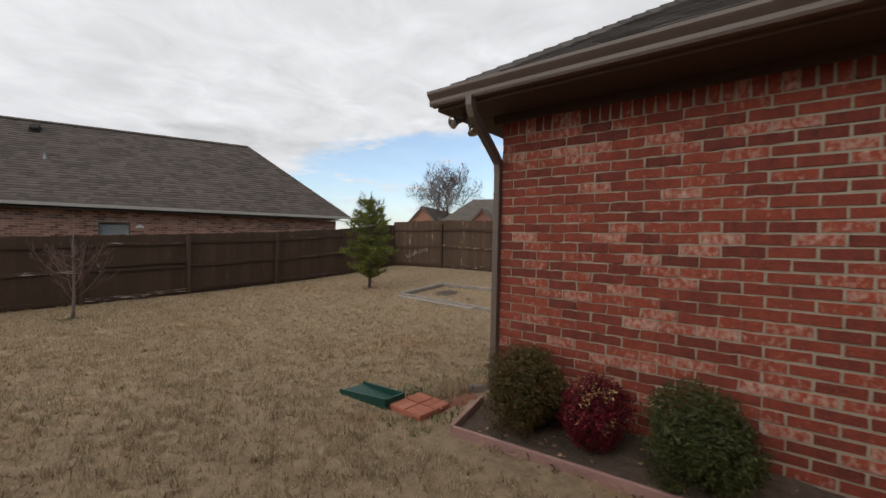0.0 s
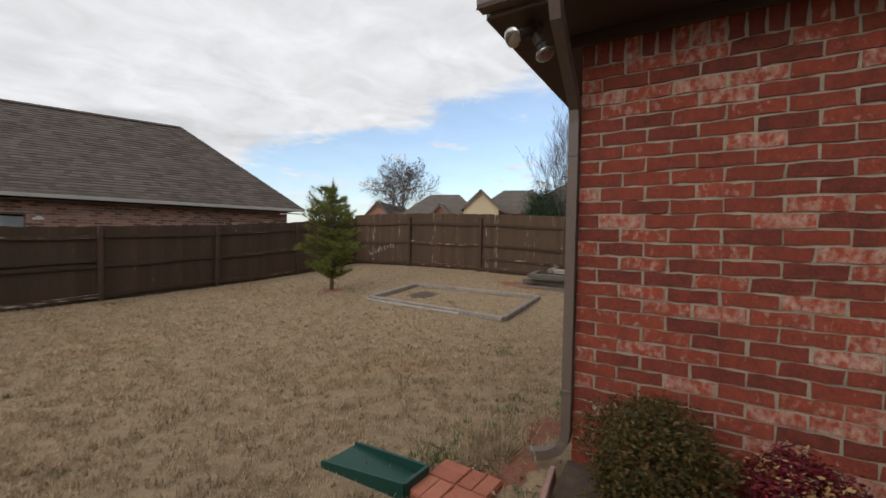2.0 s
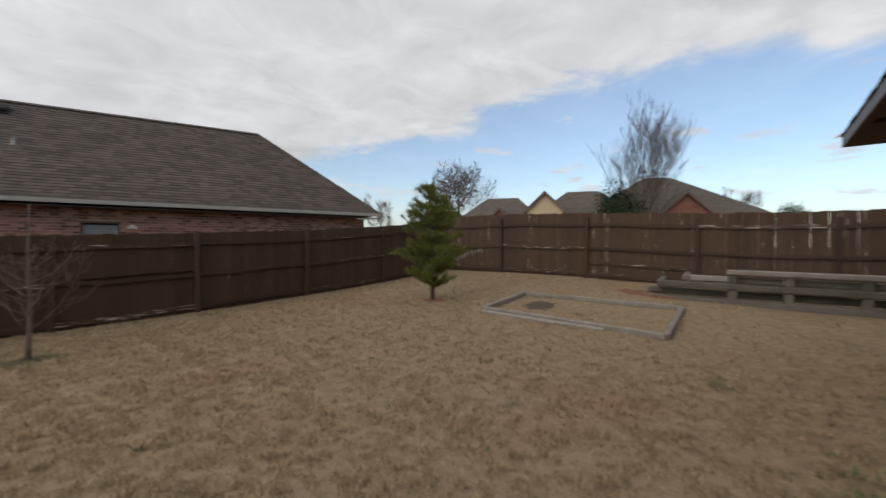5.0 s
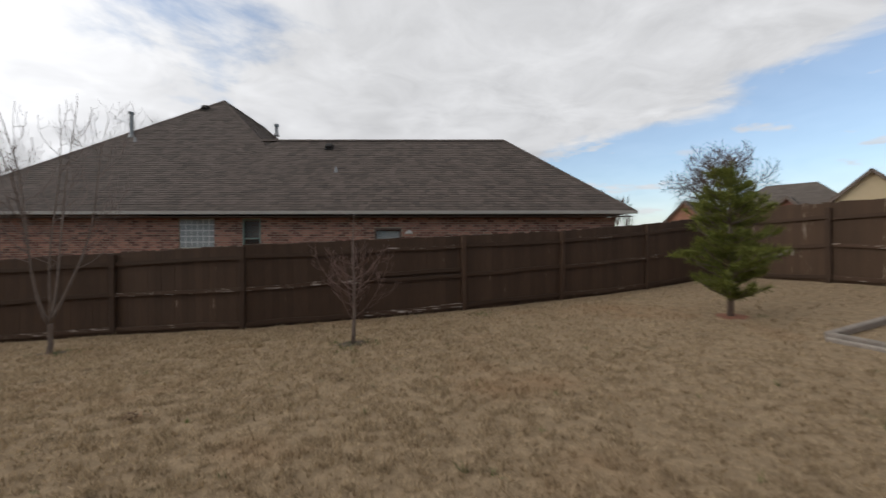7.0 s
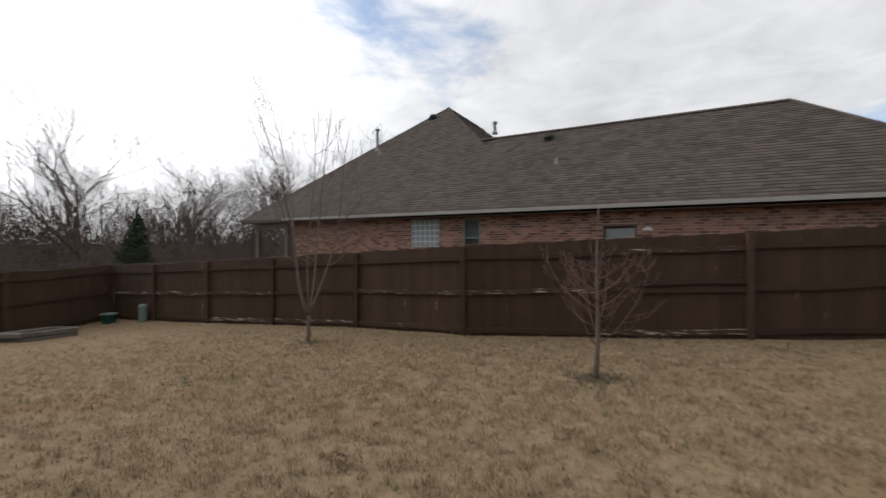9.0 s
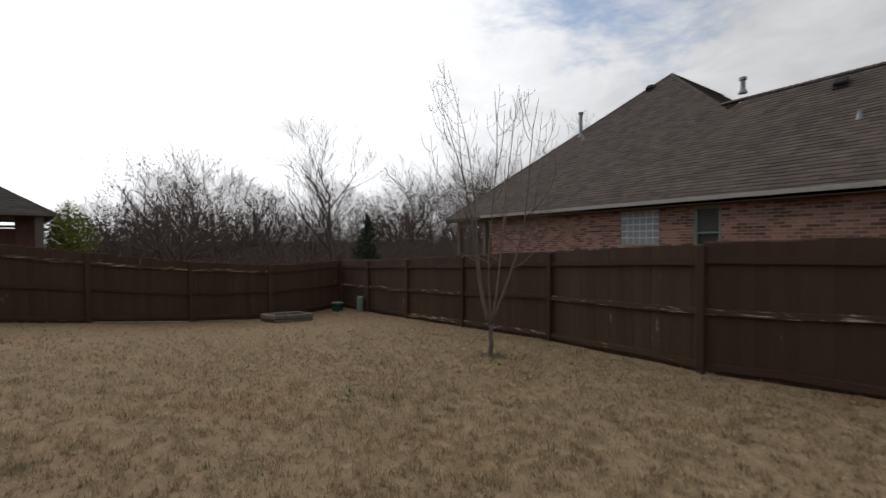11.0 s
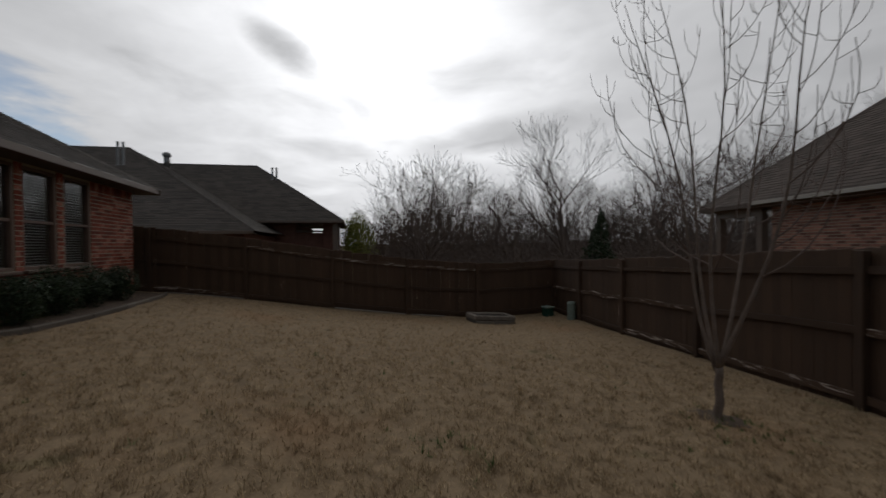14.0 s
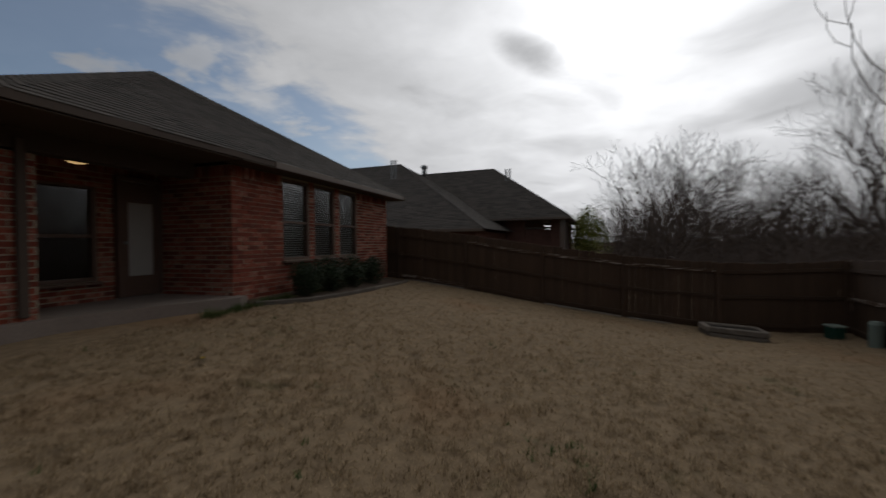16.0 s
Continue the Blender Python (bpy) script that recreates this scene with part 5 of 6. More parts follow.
def north_neighbour():
    p = north_house
    wing, main = hip_faces(0, 18, 0, 2 * NBH, NBZ, NBP), hip_faces(NBL - 2 * NBM, NBL, 0, 20, NBZ - 0.004, NBP)
    shingles(p, Matrix(), [mirrored(NB, q) for q in wing], M_SHINGLE, course=0.15)
    shingles(p, Matrix(), [mirrored(NB, q) for q in main], M_SHINGLE, course=0.15)
    zt, zp, xv, xp = NBZ + NBH * NBP, NBZ + NBM * NBP, NBL - 2 * NBM + NBH, NBL - NBM
    caps = [((0, 0, NBZ), (NBH, NBH, zt)), ((NBH, NBH, zt), (xv, NBH, zt)), ((NBL, 0, NBZ), (xp, NBM, zp)), ((xv, NBH, zt), (xp, NBM, zp)), ((xp, NBM, zp), (xp, 12.6, zp))]
    ridge_caps(p, [(tuple(NB @ Vector(a)), tuple(NB @ Vector(b))) for a, b in caps], M_SHINGLE)
    boxed("fascia", NBL / 2 - 1.4, -0.025, NBZ - 0.02, NBL - 2.8, 0.03, 0.11, M_CREAM, p, "cream painted fascia board", m=NB)
    boxed("fascia", NBL - 1.4, -0.015, NBZ - 0.08, 2.8, 0.03, 0.13, M_SOFFIT, p, m=NB)
    boxed("soffit", NBL / 2, 0.26, NBZ - 0.15, NBL - 0.1, 0.5, 0.02, M_SOFFIT, p, m=NB)
    wall_w = 22.6
    plain_walls(p, NB, 0.55, wall_w - 0.01, 0.75, 12, -1.6, NBZ - 0.17, M_BRICK_N)
    start = NB @ Vector((wall_w, 0.5, 0))
    wins = [(14.95, 16.2, 1.4, 2.43), (13.29, 13.95, 1.1, 2.43), (8.26, 9.22, 1.0, 2.1)]
    m = pose(start.x, start.y, 0, 0, 0, NB_ANG - 180)
    brick_wall(p, m, wall_w - 0.55, 0.2, NBZ - 0.17, [(wall_w - b, wall_w - a, c, d) for a, b, c, d in wins], soldier=False, mat_joined=M_BRICK_N)
    # glass-block window: its blocks are set in a grid
    g = new("window")
    g.parent = p
    g.matrix_basis = m @ pose(wall_w - 16.2, 0, 1.4)
    tagged(g, "pale glass-block window")
    nx_, nz_ = 6, 5
    for i in range(nx_):
        for j in range(nz_):
            boxed("glass_block", (i + 0.5) * 1.25 / nx_, 0.05, (j + 0.5) * 1.03 / nz_, 1.25 / nx_ - 0.04, 0.08, 1.03 / nz_ - 0.04, M_BLOCK, g, bevel=0.012)
    boxed("grout", 0.625, 0.07, 0.515, 1.25, 0.06, 1.03, M_WHITE, g)
    sash_window(p, m @ pose(wall_w - 13.95, 0, 1.1), 0.66, 1.33, True, "window", M_GREYPLASTIC)
    s = sash_window(p, m @ pose(wall_w - 9.22, 0, 1.0), 0.96, 1.1, False, "window", M_BROWNFRAME, False)
    boxed("curtain", 0.48, 0.1, 0.5, 0.84, 0.02, 0.98, M_WHITE, s)
    # twin flood light on the wall
    f = new("wall_light")
    f.parent = p
    f.matrix_basis = m @ pose(wall_w - 7.98, -0.03, 1.95)
    bm = bmesh.new()
    box(bm, 0, 0, 0, 0.12, 0.05, 0.12, None, 0.01)
    part("base_plate", bm, M_WHITE, f)
    for sx in (-0.09, 0.09):
        bm = bmesh.new()
        bmesh.ops.create_cone(bm, cap_ends=True, segments=14, radius1=0.02, radius2=0.042, depth=0.11, matrix=pose(sx, -0.07, -0.02, 115, 0, 0))
        part("lamp_head", bm, M_WHITE, f, smooth=True)
    for along, perp, z1, r in ((20.75, 4.35, 7.4, 0.08), (14.3, 4.5, 6.9, 0.075)):
        pipe(p, NB, along, perp, NBZ + perp * NBP - 0.1, z1, r)
    for along, perp in ((10.98, 2.02), (20.3, 3.95)):
        pipe(p, NB, along, perp, NBZ + perp * NBP - 0.05, NBZ + perp * NBP + 0.2, 0.04, False)
    turtle_vent(p, NB, 11.63, 3.5, NBZ + 3.5 * NBP, NBP)
    turtle_vent(p, NB, 18.7, 6.6, NBZ + 6.6 * NBP, NBP)
    # corner porch at the west end
    for along in (24.96, 22.95):
        boxed("porch_post", along, 0.45, 0.5, 0.22, 0.22, 4.0, M_TRIM, p, m=NB)
    boxed("porch_beam", 24.0, 0.45, NBZ - 0.28, 2.2, 0.2, 0.25, M_TRIM, p, m=NB)


north_neighbour()

# west neighbour: x runs south along its eave, y away
WN = Matrix(((-0.15, -0.989, 0, -19.5), (-0.989, 0.15, 0, 6.65), (0, 0, 1, 0), (0, 0, 0, 1)))
west_house = thing("house", 0, 0, 0, "dark hip-roofed brick house beyond the west fence", "house")


def west_neighbour():
    p = west_house
    za, zb = 2.1, 2.91
    ra, rb = hip_faces(0, 30, 0, 17.6, za, 0.6), hip_faces(-3.63, 22, 6.19, 18.45, zb, 0.69)
    shingles(p, Matrix(), [mirrored(WN, q) for q in ra], M_SHINGLE_D, course=0.16, tab=0.5)
    shingles(p, Matrix(), [mirrored(WN, q) for q in rb], M_SHINGLE_D, course=0.16, tab=0.5)
    pk, rk = (8.8, 8.8, za + 5.28), (-3.63 + 6.13, 12.32, zb + 4.23)
    caps = [((0, 0, za), pk), ((-3.63, 6.19, zb), rk), (pk, (20, 8.8, pk[2])), (rk, (14, 12.32, rk[2]))]
    ridge_caps(p, [(tuple(WN @ Vector(a)), tuple(WN @ Vector(b))) for a, b in caps], M_SHINGLE_D)
    plain_walls(p, WN, 0.5, 28, 0.5, 17, -2.5, za - 0.1, M_BRICK_W)
    plain_walls(p, WN, -0.7, 21, 7.4, 18, -2.5, zb - 0.1, M_BRICK_W)
    # open porch at the north end: brick piers, a low wall and a lintel
    for y in (7.75, 16.6):
        boxed("pier", -2.65, y, 0.2, 0.7, 0.7, 5.2, M_BRICK_W, p, m=WN)
    boxed("porch_wall", -1.1, 7.75, -0.125, 2.5, 0.3, 4.7, M_BRICK_W, p, m=WN)
    boxed("porch_lintel", -1.1, 7.75, 2.32, 2.5, 0.12, 0.12, M_TRIM, p, m=WN)
    boxed("fascia", 15, -0.01, za - 0.06, 30, 0.03, 0.14, M_TRIM, p, m=WN)
    boxed("soffit", 15, 0.27, za - 0.12, 30, 0.5, 0.02, M_SOFFIT, p, m=WN)
    boxed("fascia", -3.63, 12.3, zb - 0.06, 0.03, 12.2, 0.14, M_TRIM, p, m=WN)
    boxed("fascia", 0, 6.19, zb - 0.06, 7.2, 0.03, 0.14, M_TRIM, p, m=WN)
    boxed("soffit", 0, 9, zb - 0.12, 7.2, 5.6, 0.02, M_SOFFIT, p, m=WN)
    for x, y in ((-3.1, 6.75), (-3.1, 9.5)):
        boxed("porch_post", x, y, 0.2, 0.3, 0.3, 5.2, M_TRIM, p, m=WN)
    for dx_ in (0.0, 0.26):
        pipe(p, WN, 8.0 + dx_, 6.4, za + 3.7, za + 5.1, 0.065, False)
        pipe(p, WN, 0.9 + dx_, 10.6, zb + 2.9, zb + 3.85, 0.065, False)
    # turbine ventilator near the ridge
    bm = bmesh.new()
    bmesh.ops.create_cone(bm, cap_ends=True, segments=16, radius1=0.17, radius2=0.15, depth=0.6, matrix=WN @ Matrix.Translation((6.6, 8.2, za + 4.45)))
    bmesh.ops.create_uvsphere(bm, u_segments=16, v_segments=8, radius=0.24, matrix=WN @ Matrix.Translation((6.6, 8.2, za + 4.8)) @ Matrix.Diagonal((1, 1, 0.75, 1)))
    part("roof_ventilator", bm, M_METAL, p, "round metal turbine ventilator", smooth=True)


west_neighbour()


# ---- houses beyond the east fence ----
def gable(parent, m, x0, x1, y, z0, z1, depth, wall_mat, roof_mat):
    """A gabled front: the triangular wall and the two roof faces that run back from it."""
    xm = (x0 + x1) / 2
    bm = bmesh.new()
    tri = [(x0, z0 - 3), (x1, z0 - 3), (x1, z0), (xm, z1), (x0, z0)]
    fr = [bm.verts.new((m @ Vector((a, y, b)))) for a, b in tri]
    bk = [bm.verts.new((m @ Vector((a, y + 0.3, b)))) for a, b in tri]
    bm.faces.new(fr)
    bm.faces.new(bk[::-1])
    for i in range(5):
        bm.faces.new((fr[i], bk[i], bk[(i + 1) % 5], fr[(i + 1) % 5]))
    bmesh.ops.recalc_face_normals(bm, faces=bm.faces)
    part("gable_wall", bm, wall_mat, parent)
    o, e = 0.35, (z1 - z0) / (xm - x0) * 0.35
    zr = z1 + 0.12
    shingles(parent, m, [((x0 - o, y + depth, z0 - e + .12), (x0 - o, y - 0.3, z0 - e + .12), (xm, y - 0.3, zr), (xm, y + depth, zr)),
                         ((x1 + o, y - 0.3, z0 - e + .12), (x1 + o, y + depth, z0 - e + .12), (xm, y + depth, zr), (xm, y - 0.3, zr))], roof_mat, course=0.2, tab=0.6)
    bm = bmesh.new()
    for xa, xb in ((x0 - o, xm), (x1 + o, xm)):
        a, b = m @ Vector((xa, y - 0.32, z0 - e)), m @ Vector((xb, y - 0.32, z1))
        d = b - a
        box(bm, 0, 0, 0, d.length, 0.05, 0.2, Matrix.Translation((a + b) / 2) @ d.to_track_quat("X", "Z").to_matrix().to_4x4())
    part("bargeboard", bm, M_TRIM, parent)


def far_house(label, hips, gables, wall_mat, roof_mat):
    h = thing("house", 0, 0, 0, label, "house")
    for x0, x1, y0, y1, z, pitch in hips:
        shingles(h, EF, hip_faces(x0, x1, y0, y1, z, pitch), roof_mat, course=0.2, tab=0.6)
        plain_walls(h, EF, x0 + 0.4, x1 - 0.4, y0 + 0.4, y1 - 0.4, -1, z - 0.05, wall_mat)
        boxed("fascia", (x0 + x1) / 2, y0 - 0.02, z - 0.05, x1 - x0, 0.04, 0.16, M_TRIM, h, m=EF)
    for x0, x1, y, z0, z1, depth, gm in gables:
        gable(h, EF, x0, x1, y, z0, z1, depth, gm, roof_mat)
    return h


M_ORANGE = material("orange_brick", (0.22, 0.1, 0.06), (0.33, 0.17, 0.11), 3, 40, 0.9, 0.2)
M_ROOF_T = material("tan_brown_shingle", (0.075, 0.061, 0.05), (0.14, 0.116, 0.097), 1.2, 40, 0.95, 0.3, island=0.4, spread=0.9)
far_house("brown hip-roofed house with a small red brick gable", [(-0.8, 12.2, 36, 47, 4.0, 0.65)], [(5.1, 8.1, 35, 4.1, 5.5, 5, M_BRICK_N)], M_BRICK_N, M_ROOF_T)
far_house("tan-sided gabled house with brown shingle roof", [(-5.0, 4.0, 41, 47, 4.4, 0.83)], [(-5.6, -2.2, 39.5, 4.7, 6.35, 7, M_STUCCO)], M_STUCCO, M_ROOF_T)
far_house("brown hip-roofed house with a red brick gable", [(-14.0, -4.5, 45, 51, 4.2, 0.9)], [(-10.0, -7.8, 44, 4.2, 5.4, 4, M_BRICK_N)], M_BRICK_N, M_ROOF_T)
far_house("orange brick gabled house with brown roof", [(-21, -13.6, 51, 60, 4.3, 0.5)], [(-20.2, -16.6, 50, 4.3, 6.2, 6, M_ORANGE)], M_ORANGE, M_ROOF_T)


# ---- evergreens beyond the fences ----
def evergreen(name, label, x, y, z, rx, rz, mat, seed, n=5200, size=0.13, cone=False):
    rnd = random.Random(seed)
    t = thing(name, x, y, z, label, "tree")
    vs, fs = [], []
    tube(vs, fs, [Vector((0, 0, -0.3)), Vector((0, 0, rz)), Vector((0.05, 0, rz * 1.7))], [0.12, 0.08, 0.02], 7)
    raw("trunk", vs, fs, M_BARK_D, t)
    vs, fs = [], []
    if cone:
        for k in range(22):
            f = k / 21
            r = (rx * (1 - f) ** 0.8 + 0.06) * rnd.uniform(0.75, 1.1)
            leaf_cloud(vs, fs, (rnd.uniform(-.12, .12) * rx, rnd.uniform(-.12, .12) * rx, 0.3 + f * rz * 2 * 0.92), (r, r, rz * 0.16), int(n / 22 * (1.5 - f)), size, rnd)
    else:
        for k in range(6):
            c = (rnd.uniform(-.4, .4) * rx, rnd.uniform(-.4, .4) * rx, rz * rnd.uniform(0.75, 1.25))
            s = rnd.uniform(0.55, 0.8)
            leaf_cloud(vs, fs, c, (rx * s, rx * s, rz * s), n // 6, size, rnd)
    raw("foliage", vs, fs, mat, t)
    return t


evergreen("cedar_tree", "dark conical cedar at the wood's edge", *western(1.5, 26), -1.6, 1.5, 2.4, M_LEAF_D, 71, 10000, 0.065, True)
evergreen("evergreen_bush", "yellow-green bushy evergreen beside the west house", *western(-15.0, 27), -1.5, 1.6, 3.0, M_LEAF_Y, 72, 11000, 0.07)
evergreen("evergreen_tree", "dark green evergreen in front of a brown roof", *east(2.0, 34.3), 0.8, 2.2, 2.95, M_LEAF_D, 73, 15000, 0.08)
evergreen("evergreen_tree", "dark green evergreen beyond the east fence", *east(15.5, 42), 0.8, 1.6, 2.4, M_LEAF_D, 74, 8000, 0.08)
evergreen("evergreen_bush", "low dark evergreen under bare trees", *western(-4.4, 26), -1.6, 0.8, 1.0, M_LEAF_D, 75, 2200, 0.1)

# ---- soil patches and mulch rings ----


def patch(name, label, cx, cy, rx, ry, mat, seed, lift=0.012):
    rnd = random.Random(seed)
    vs, fs = [(cx, cy, gz(cx, cy) + float(lawn_bump(cx, cy)) + lift)], []
    n, rings = 30, 4
    wob = [rnd.uniform(0.72, 1.12) for _ in range(n)]
    for r in range(1, rings + 1):
        for i in range(n):
            w = 2 * math.pi * i / n
            f = r / rings * wob[i]
            x, y = cx + rx * f * math.cos(w), cy + ry * f * math.sin(w)
            vs.append((x, y, gz(x, y) + float(lawn_bump(x, y)) + (lift if r < rings else -0.012) + rnd.uniform(-.004, .006)))
    for i in range(n):
        fs.append((0, 1 + i, 1 + (i + 1) % n))
        for r in range(rings - 1):
            a = 1 + r * n
            fs.append((a + i, a + n + i, a + n + (i + 1) % n, a + (i + 1) % n))
    return tagged(raw(name, vs, fs, mat, None, label, "structure", True), category="soil")


patch("mulch_ring", "dark mulch ring round a sapling", -2.8, 12.05, 0.32, 0.26, M_SOIL, 1, 0.006)
patch("mulch_ring", "dark mulch ring round a small sapling", 1.93, 9.75, 0.33, 0.27, M_SOIL, 2, 0.006)
patch("clay_patch", "bare red clay washed out below the downspout", 3.48, 1.24, 0.3, 0.27, M_CLAY, 3)
patch("clay_patch", "bare red clay under the young pine", 8.45, 8.2, 0.35, 0.3, M_CLAY, 4)
patch("soil_patch", "dark bare soil inside the timber frame", 9.3, 5.9, 0.6, 0.42, M_SOIL, 5, 0.004)
patch("clay_patch", "bare red clay beside the brick corner", 4.1, 1.2, 0.4, 0.22, M_CLAY, 6)
patch("clay_patch", "washed red clay in front of the timber stack", 11.75, 4.3, 0.35, 0.9, M_CLAY, 7, 0.02)


# ---- grass ----
def blades(name, label, n, region, h, mat, seed, weight=None, per=7, splay=0.6, width=0.0035):
    """Tufts of single-triangle blades over the lawn, thinning out away from the walked line."""
    g = np.random.default_rng(seed)
    x0, x1, y0, y1 = region
    x, y = g.uniform(x0, x1, n), g.uniform(y0, y1, n)
    if weight:
        keep = g.random(n) < weight(x, y)
        x, y = x[keep], y[keep]
    grid = g.random((260, 260))

    def clump(px, py):
        u, v = (px + 14) / 0.12, (py + 6) / 0.12
        i, j = u.astype(int), v.astype(int)
        fu, fv = u - i, v - j
        fu, fv = fu * fu * (3 - 2 * fu), fv * fv * (3 - 2 * fv)
        a, b, c, d = grid[i % 260, j % 260], grid[(i + 1) % 260, j % 260], grid[i % 260, (j + 1) % 260], grid[(i + 1) % 260, (j + 1) % 260]
        return (a * (1 - fu) + b * fu) * (1 - fv) + (c * (1 - fu) + d * fu) * fv

    inside = ~((x > 2.55) & (y < 0.95)) & ~((y < 4.6 - (x + 13) * 0.084) & (x < -2.0) & (y < 4.8)) & ~(y < -4.9)
    north = np.interp(x, [p[0] for p in NORTH], [p[1] for p in NORTH])
    inside &= (y < north - 0.06) & (x > -13 + 0.0 * y) & (x < 12.4)
    x, y = x[inside], y[inside]
    bare = np.zeros(len(x), bool)
    for cx, cy, r in ((-2.8, 12.05, 0.18), (1.93, 9.75, 0.2), (3.48, 1.22, 0.27), (4.1, 1.2, 0.25), (8.45, 8.2, 0.28), (9.3, 5.9, 0.3), (3.05, 1.37, 0.3), (2.94, 1.92, 0.25)):
        bare |= (np.hypot(x - cx, y - cy) < r) & (g.random(len(x)) < 0.85)
    if name == "grass":
        x, y = x[~bare], y[~bare]
    tuft = clump(x, y)
    keep = g.random(len(x)) < 0.25 + 1.1 * tuft
    x, y, tuft = x[keep], y[keep], tuft[keep]
    k = len(x)
    size = g.uniform(0.6, 1.25, k) * (0.55 + 0.9 * tuft)
    X, Y = np.repeat(x, per) + g.normal(0, 0.016, k * per), np.repeat(y, per) + g.normal(0, 0.016, k * per)
    S = np.repeat(size, per) * g.uniform(0.6, 1.2, k * per) * h
    Z = ground_z(X, Y) + lawn_bump(X, Y) - 0.004
    a, lean = g.uniform(0, 6.283, k * per), g.uniform(0.1, splay * 2, k * per)
    b = a + g.uniform(1.2, 1.9, k * per)
    w = width * g.uniform(0.7, 1.5, k * per)
    co = np.empty((k * per, 3, 3))
    co[:, 0] = np.stack([X - w * np.cos(b), Y - w * np.sin(b), Z], 1)
    co[:, 1] = np.stack([X + w * np.cos(b), Y + w * np.sin(b), Z], 1)
    co[:, 2] = np.stack([X + S * np.sin(lean) * np.cos(a), Y + S * np.sin(lean) * np.sin(a), Z + S * np.cos(lean)], 1)
    m = k * per
    me = bpy.data.meshes.new(name)
    me.vertices.add(m * 3)
    me.vertices.foreach_set("co", co.astype(np.float32).ravel())
    me.loops.add(m * 3)
    me.loops.foreach_set("vertex_index", np.arange(m * 3, dtype=np.int32))
    me.polygons.add(m)
    me.polygons.foreach_set("loop_start", np.arange(0, m * 3, 3, dtype=np.int32))
    me.update()
    me.validate()
    ob = mesh_part(name, me, mat, None, label, "stuff")
    tagged(ob, category="grass")
    return ob


def near_walk(x, y):
    d = np.hypot(x - 0.6, y - np.clip(y, -1.2, 9.2))
    return np.clip(1.15 - d / 9.0, 0.12, 1.0)


def translucent(m, share):
    """Lets part of the light through thin leaves."""
    nt = m.node_tree
    p, o = nt.nodes["Principled BSDF"], nt.nodes["Material Output"]
    tr, mx = nt.nodes.new("ShaderNodeBsdfTranslucent"), nt.nodes.new("ShaderNodeMixShader")
    mx.inputs[0].default_value = share
    nt.links.new(p.inputs["Base Color"].links[0].from_socket, tr.inputs["Color"])
    nt.links.new(p.outputs[0], mx.inputs[1])
    nt.links.new(tr.outputs[0], mx.inputs[2])
    nt.links.new(mx.outputs[0], o.inputs["Surface"])


for m in (M_BLADE, M_NEEDLE, M_LEAF_A, M_LEAF_R, M_LEAF_G):
    translucent(m, 0.35)
M_WEED = material("green_weed", (0.05, 0.075, 0.02), (0.13, 0.16, 0.05), 4, 30, 0.8, 0, island=0.6)
blades("grass", "dormant straw-coloured lawn grass", 380000, (-13, 12.4, -4.8, 16), 0.058, M_BLADE, 1, near_walk, 5, 0.7, 0.0042)
spots = [(-2.6, 12.0, 0.4), (1.7, 9.6, 0.35), (2.2, 9.7, 0.3), (3.2, 1.62, 0.22), (3.0, 1.08, 0.22), (3.3, 1.55, 0.25), (4.3, 1.65, 0.4), (4.9, 1.35, 0.45), (3.7, 1.65, 0.2), (3.25, 1.6, 0.3), (3.6, 1.75, 0.35), (2.75, 1.2, 0.2), (-1.2, 6.3, 0.3), (4.9, 11.2, 0.3), (-3.0, 9.2, 0.25)]
blades("weeds", "scattered low green weeds in the lawn", 60000, (-6, 6, 0.9, 13), 0.06, M_WEED, 2,
       lambda x, y: sum(0.5 * np.exp(-((x - a) ** 2 + (y - b) ** 2) / (r * r) * 2) for a, b, r in spots) + 0.0035, 6, 0.8, 0.006)


# coarse dry grass by the downspout, and rank green grass along the patio slab
blades("dry_grass", "coarse dry grass clump beside the downspout", 1700, (3.3, 4.3, 1.2, 1.65), 0.12, M_BLADE, 5,
       lambda x, y: 0.9 * np.exp(-((x - 3.7) ** 2 / 0.12 + (y - 1.4) ** 2 / 0.03)), 9, 1.25, 0.004)
blades("rank_grass", "rank dark green grass along the patio slab", 5000, (-9.0, -5.2, 3.6, 4.6), 0.13, M_WEED, 6,
       lambda x, y: 0.9 * np.exp(-((y - np.interp(x, [-9, -6.6, -5.6, -5.2], [4.25, 4.1, 4.08, 4.12])) / 0.1) ** 2), 7, 0.6, 0.005)


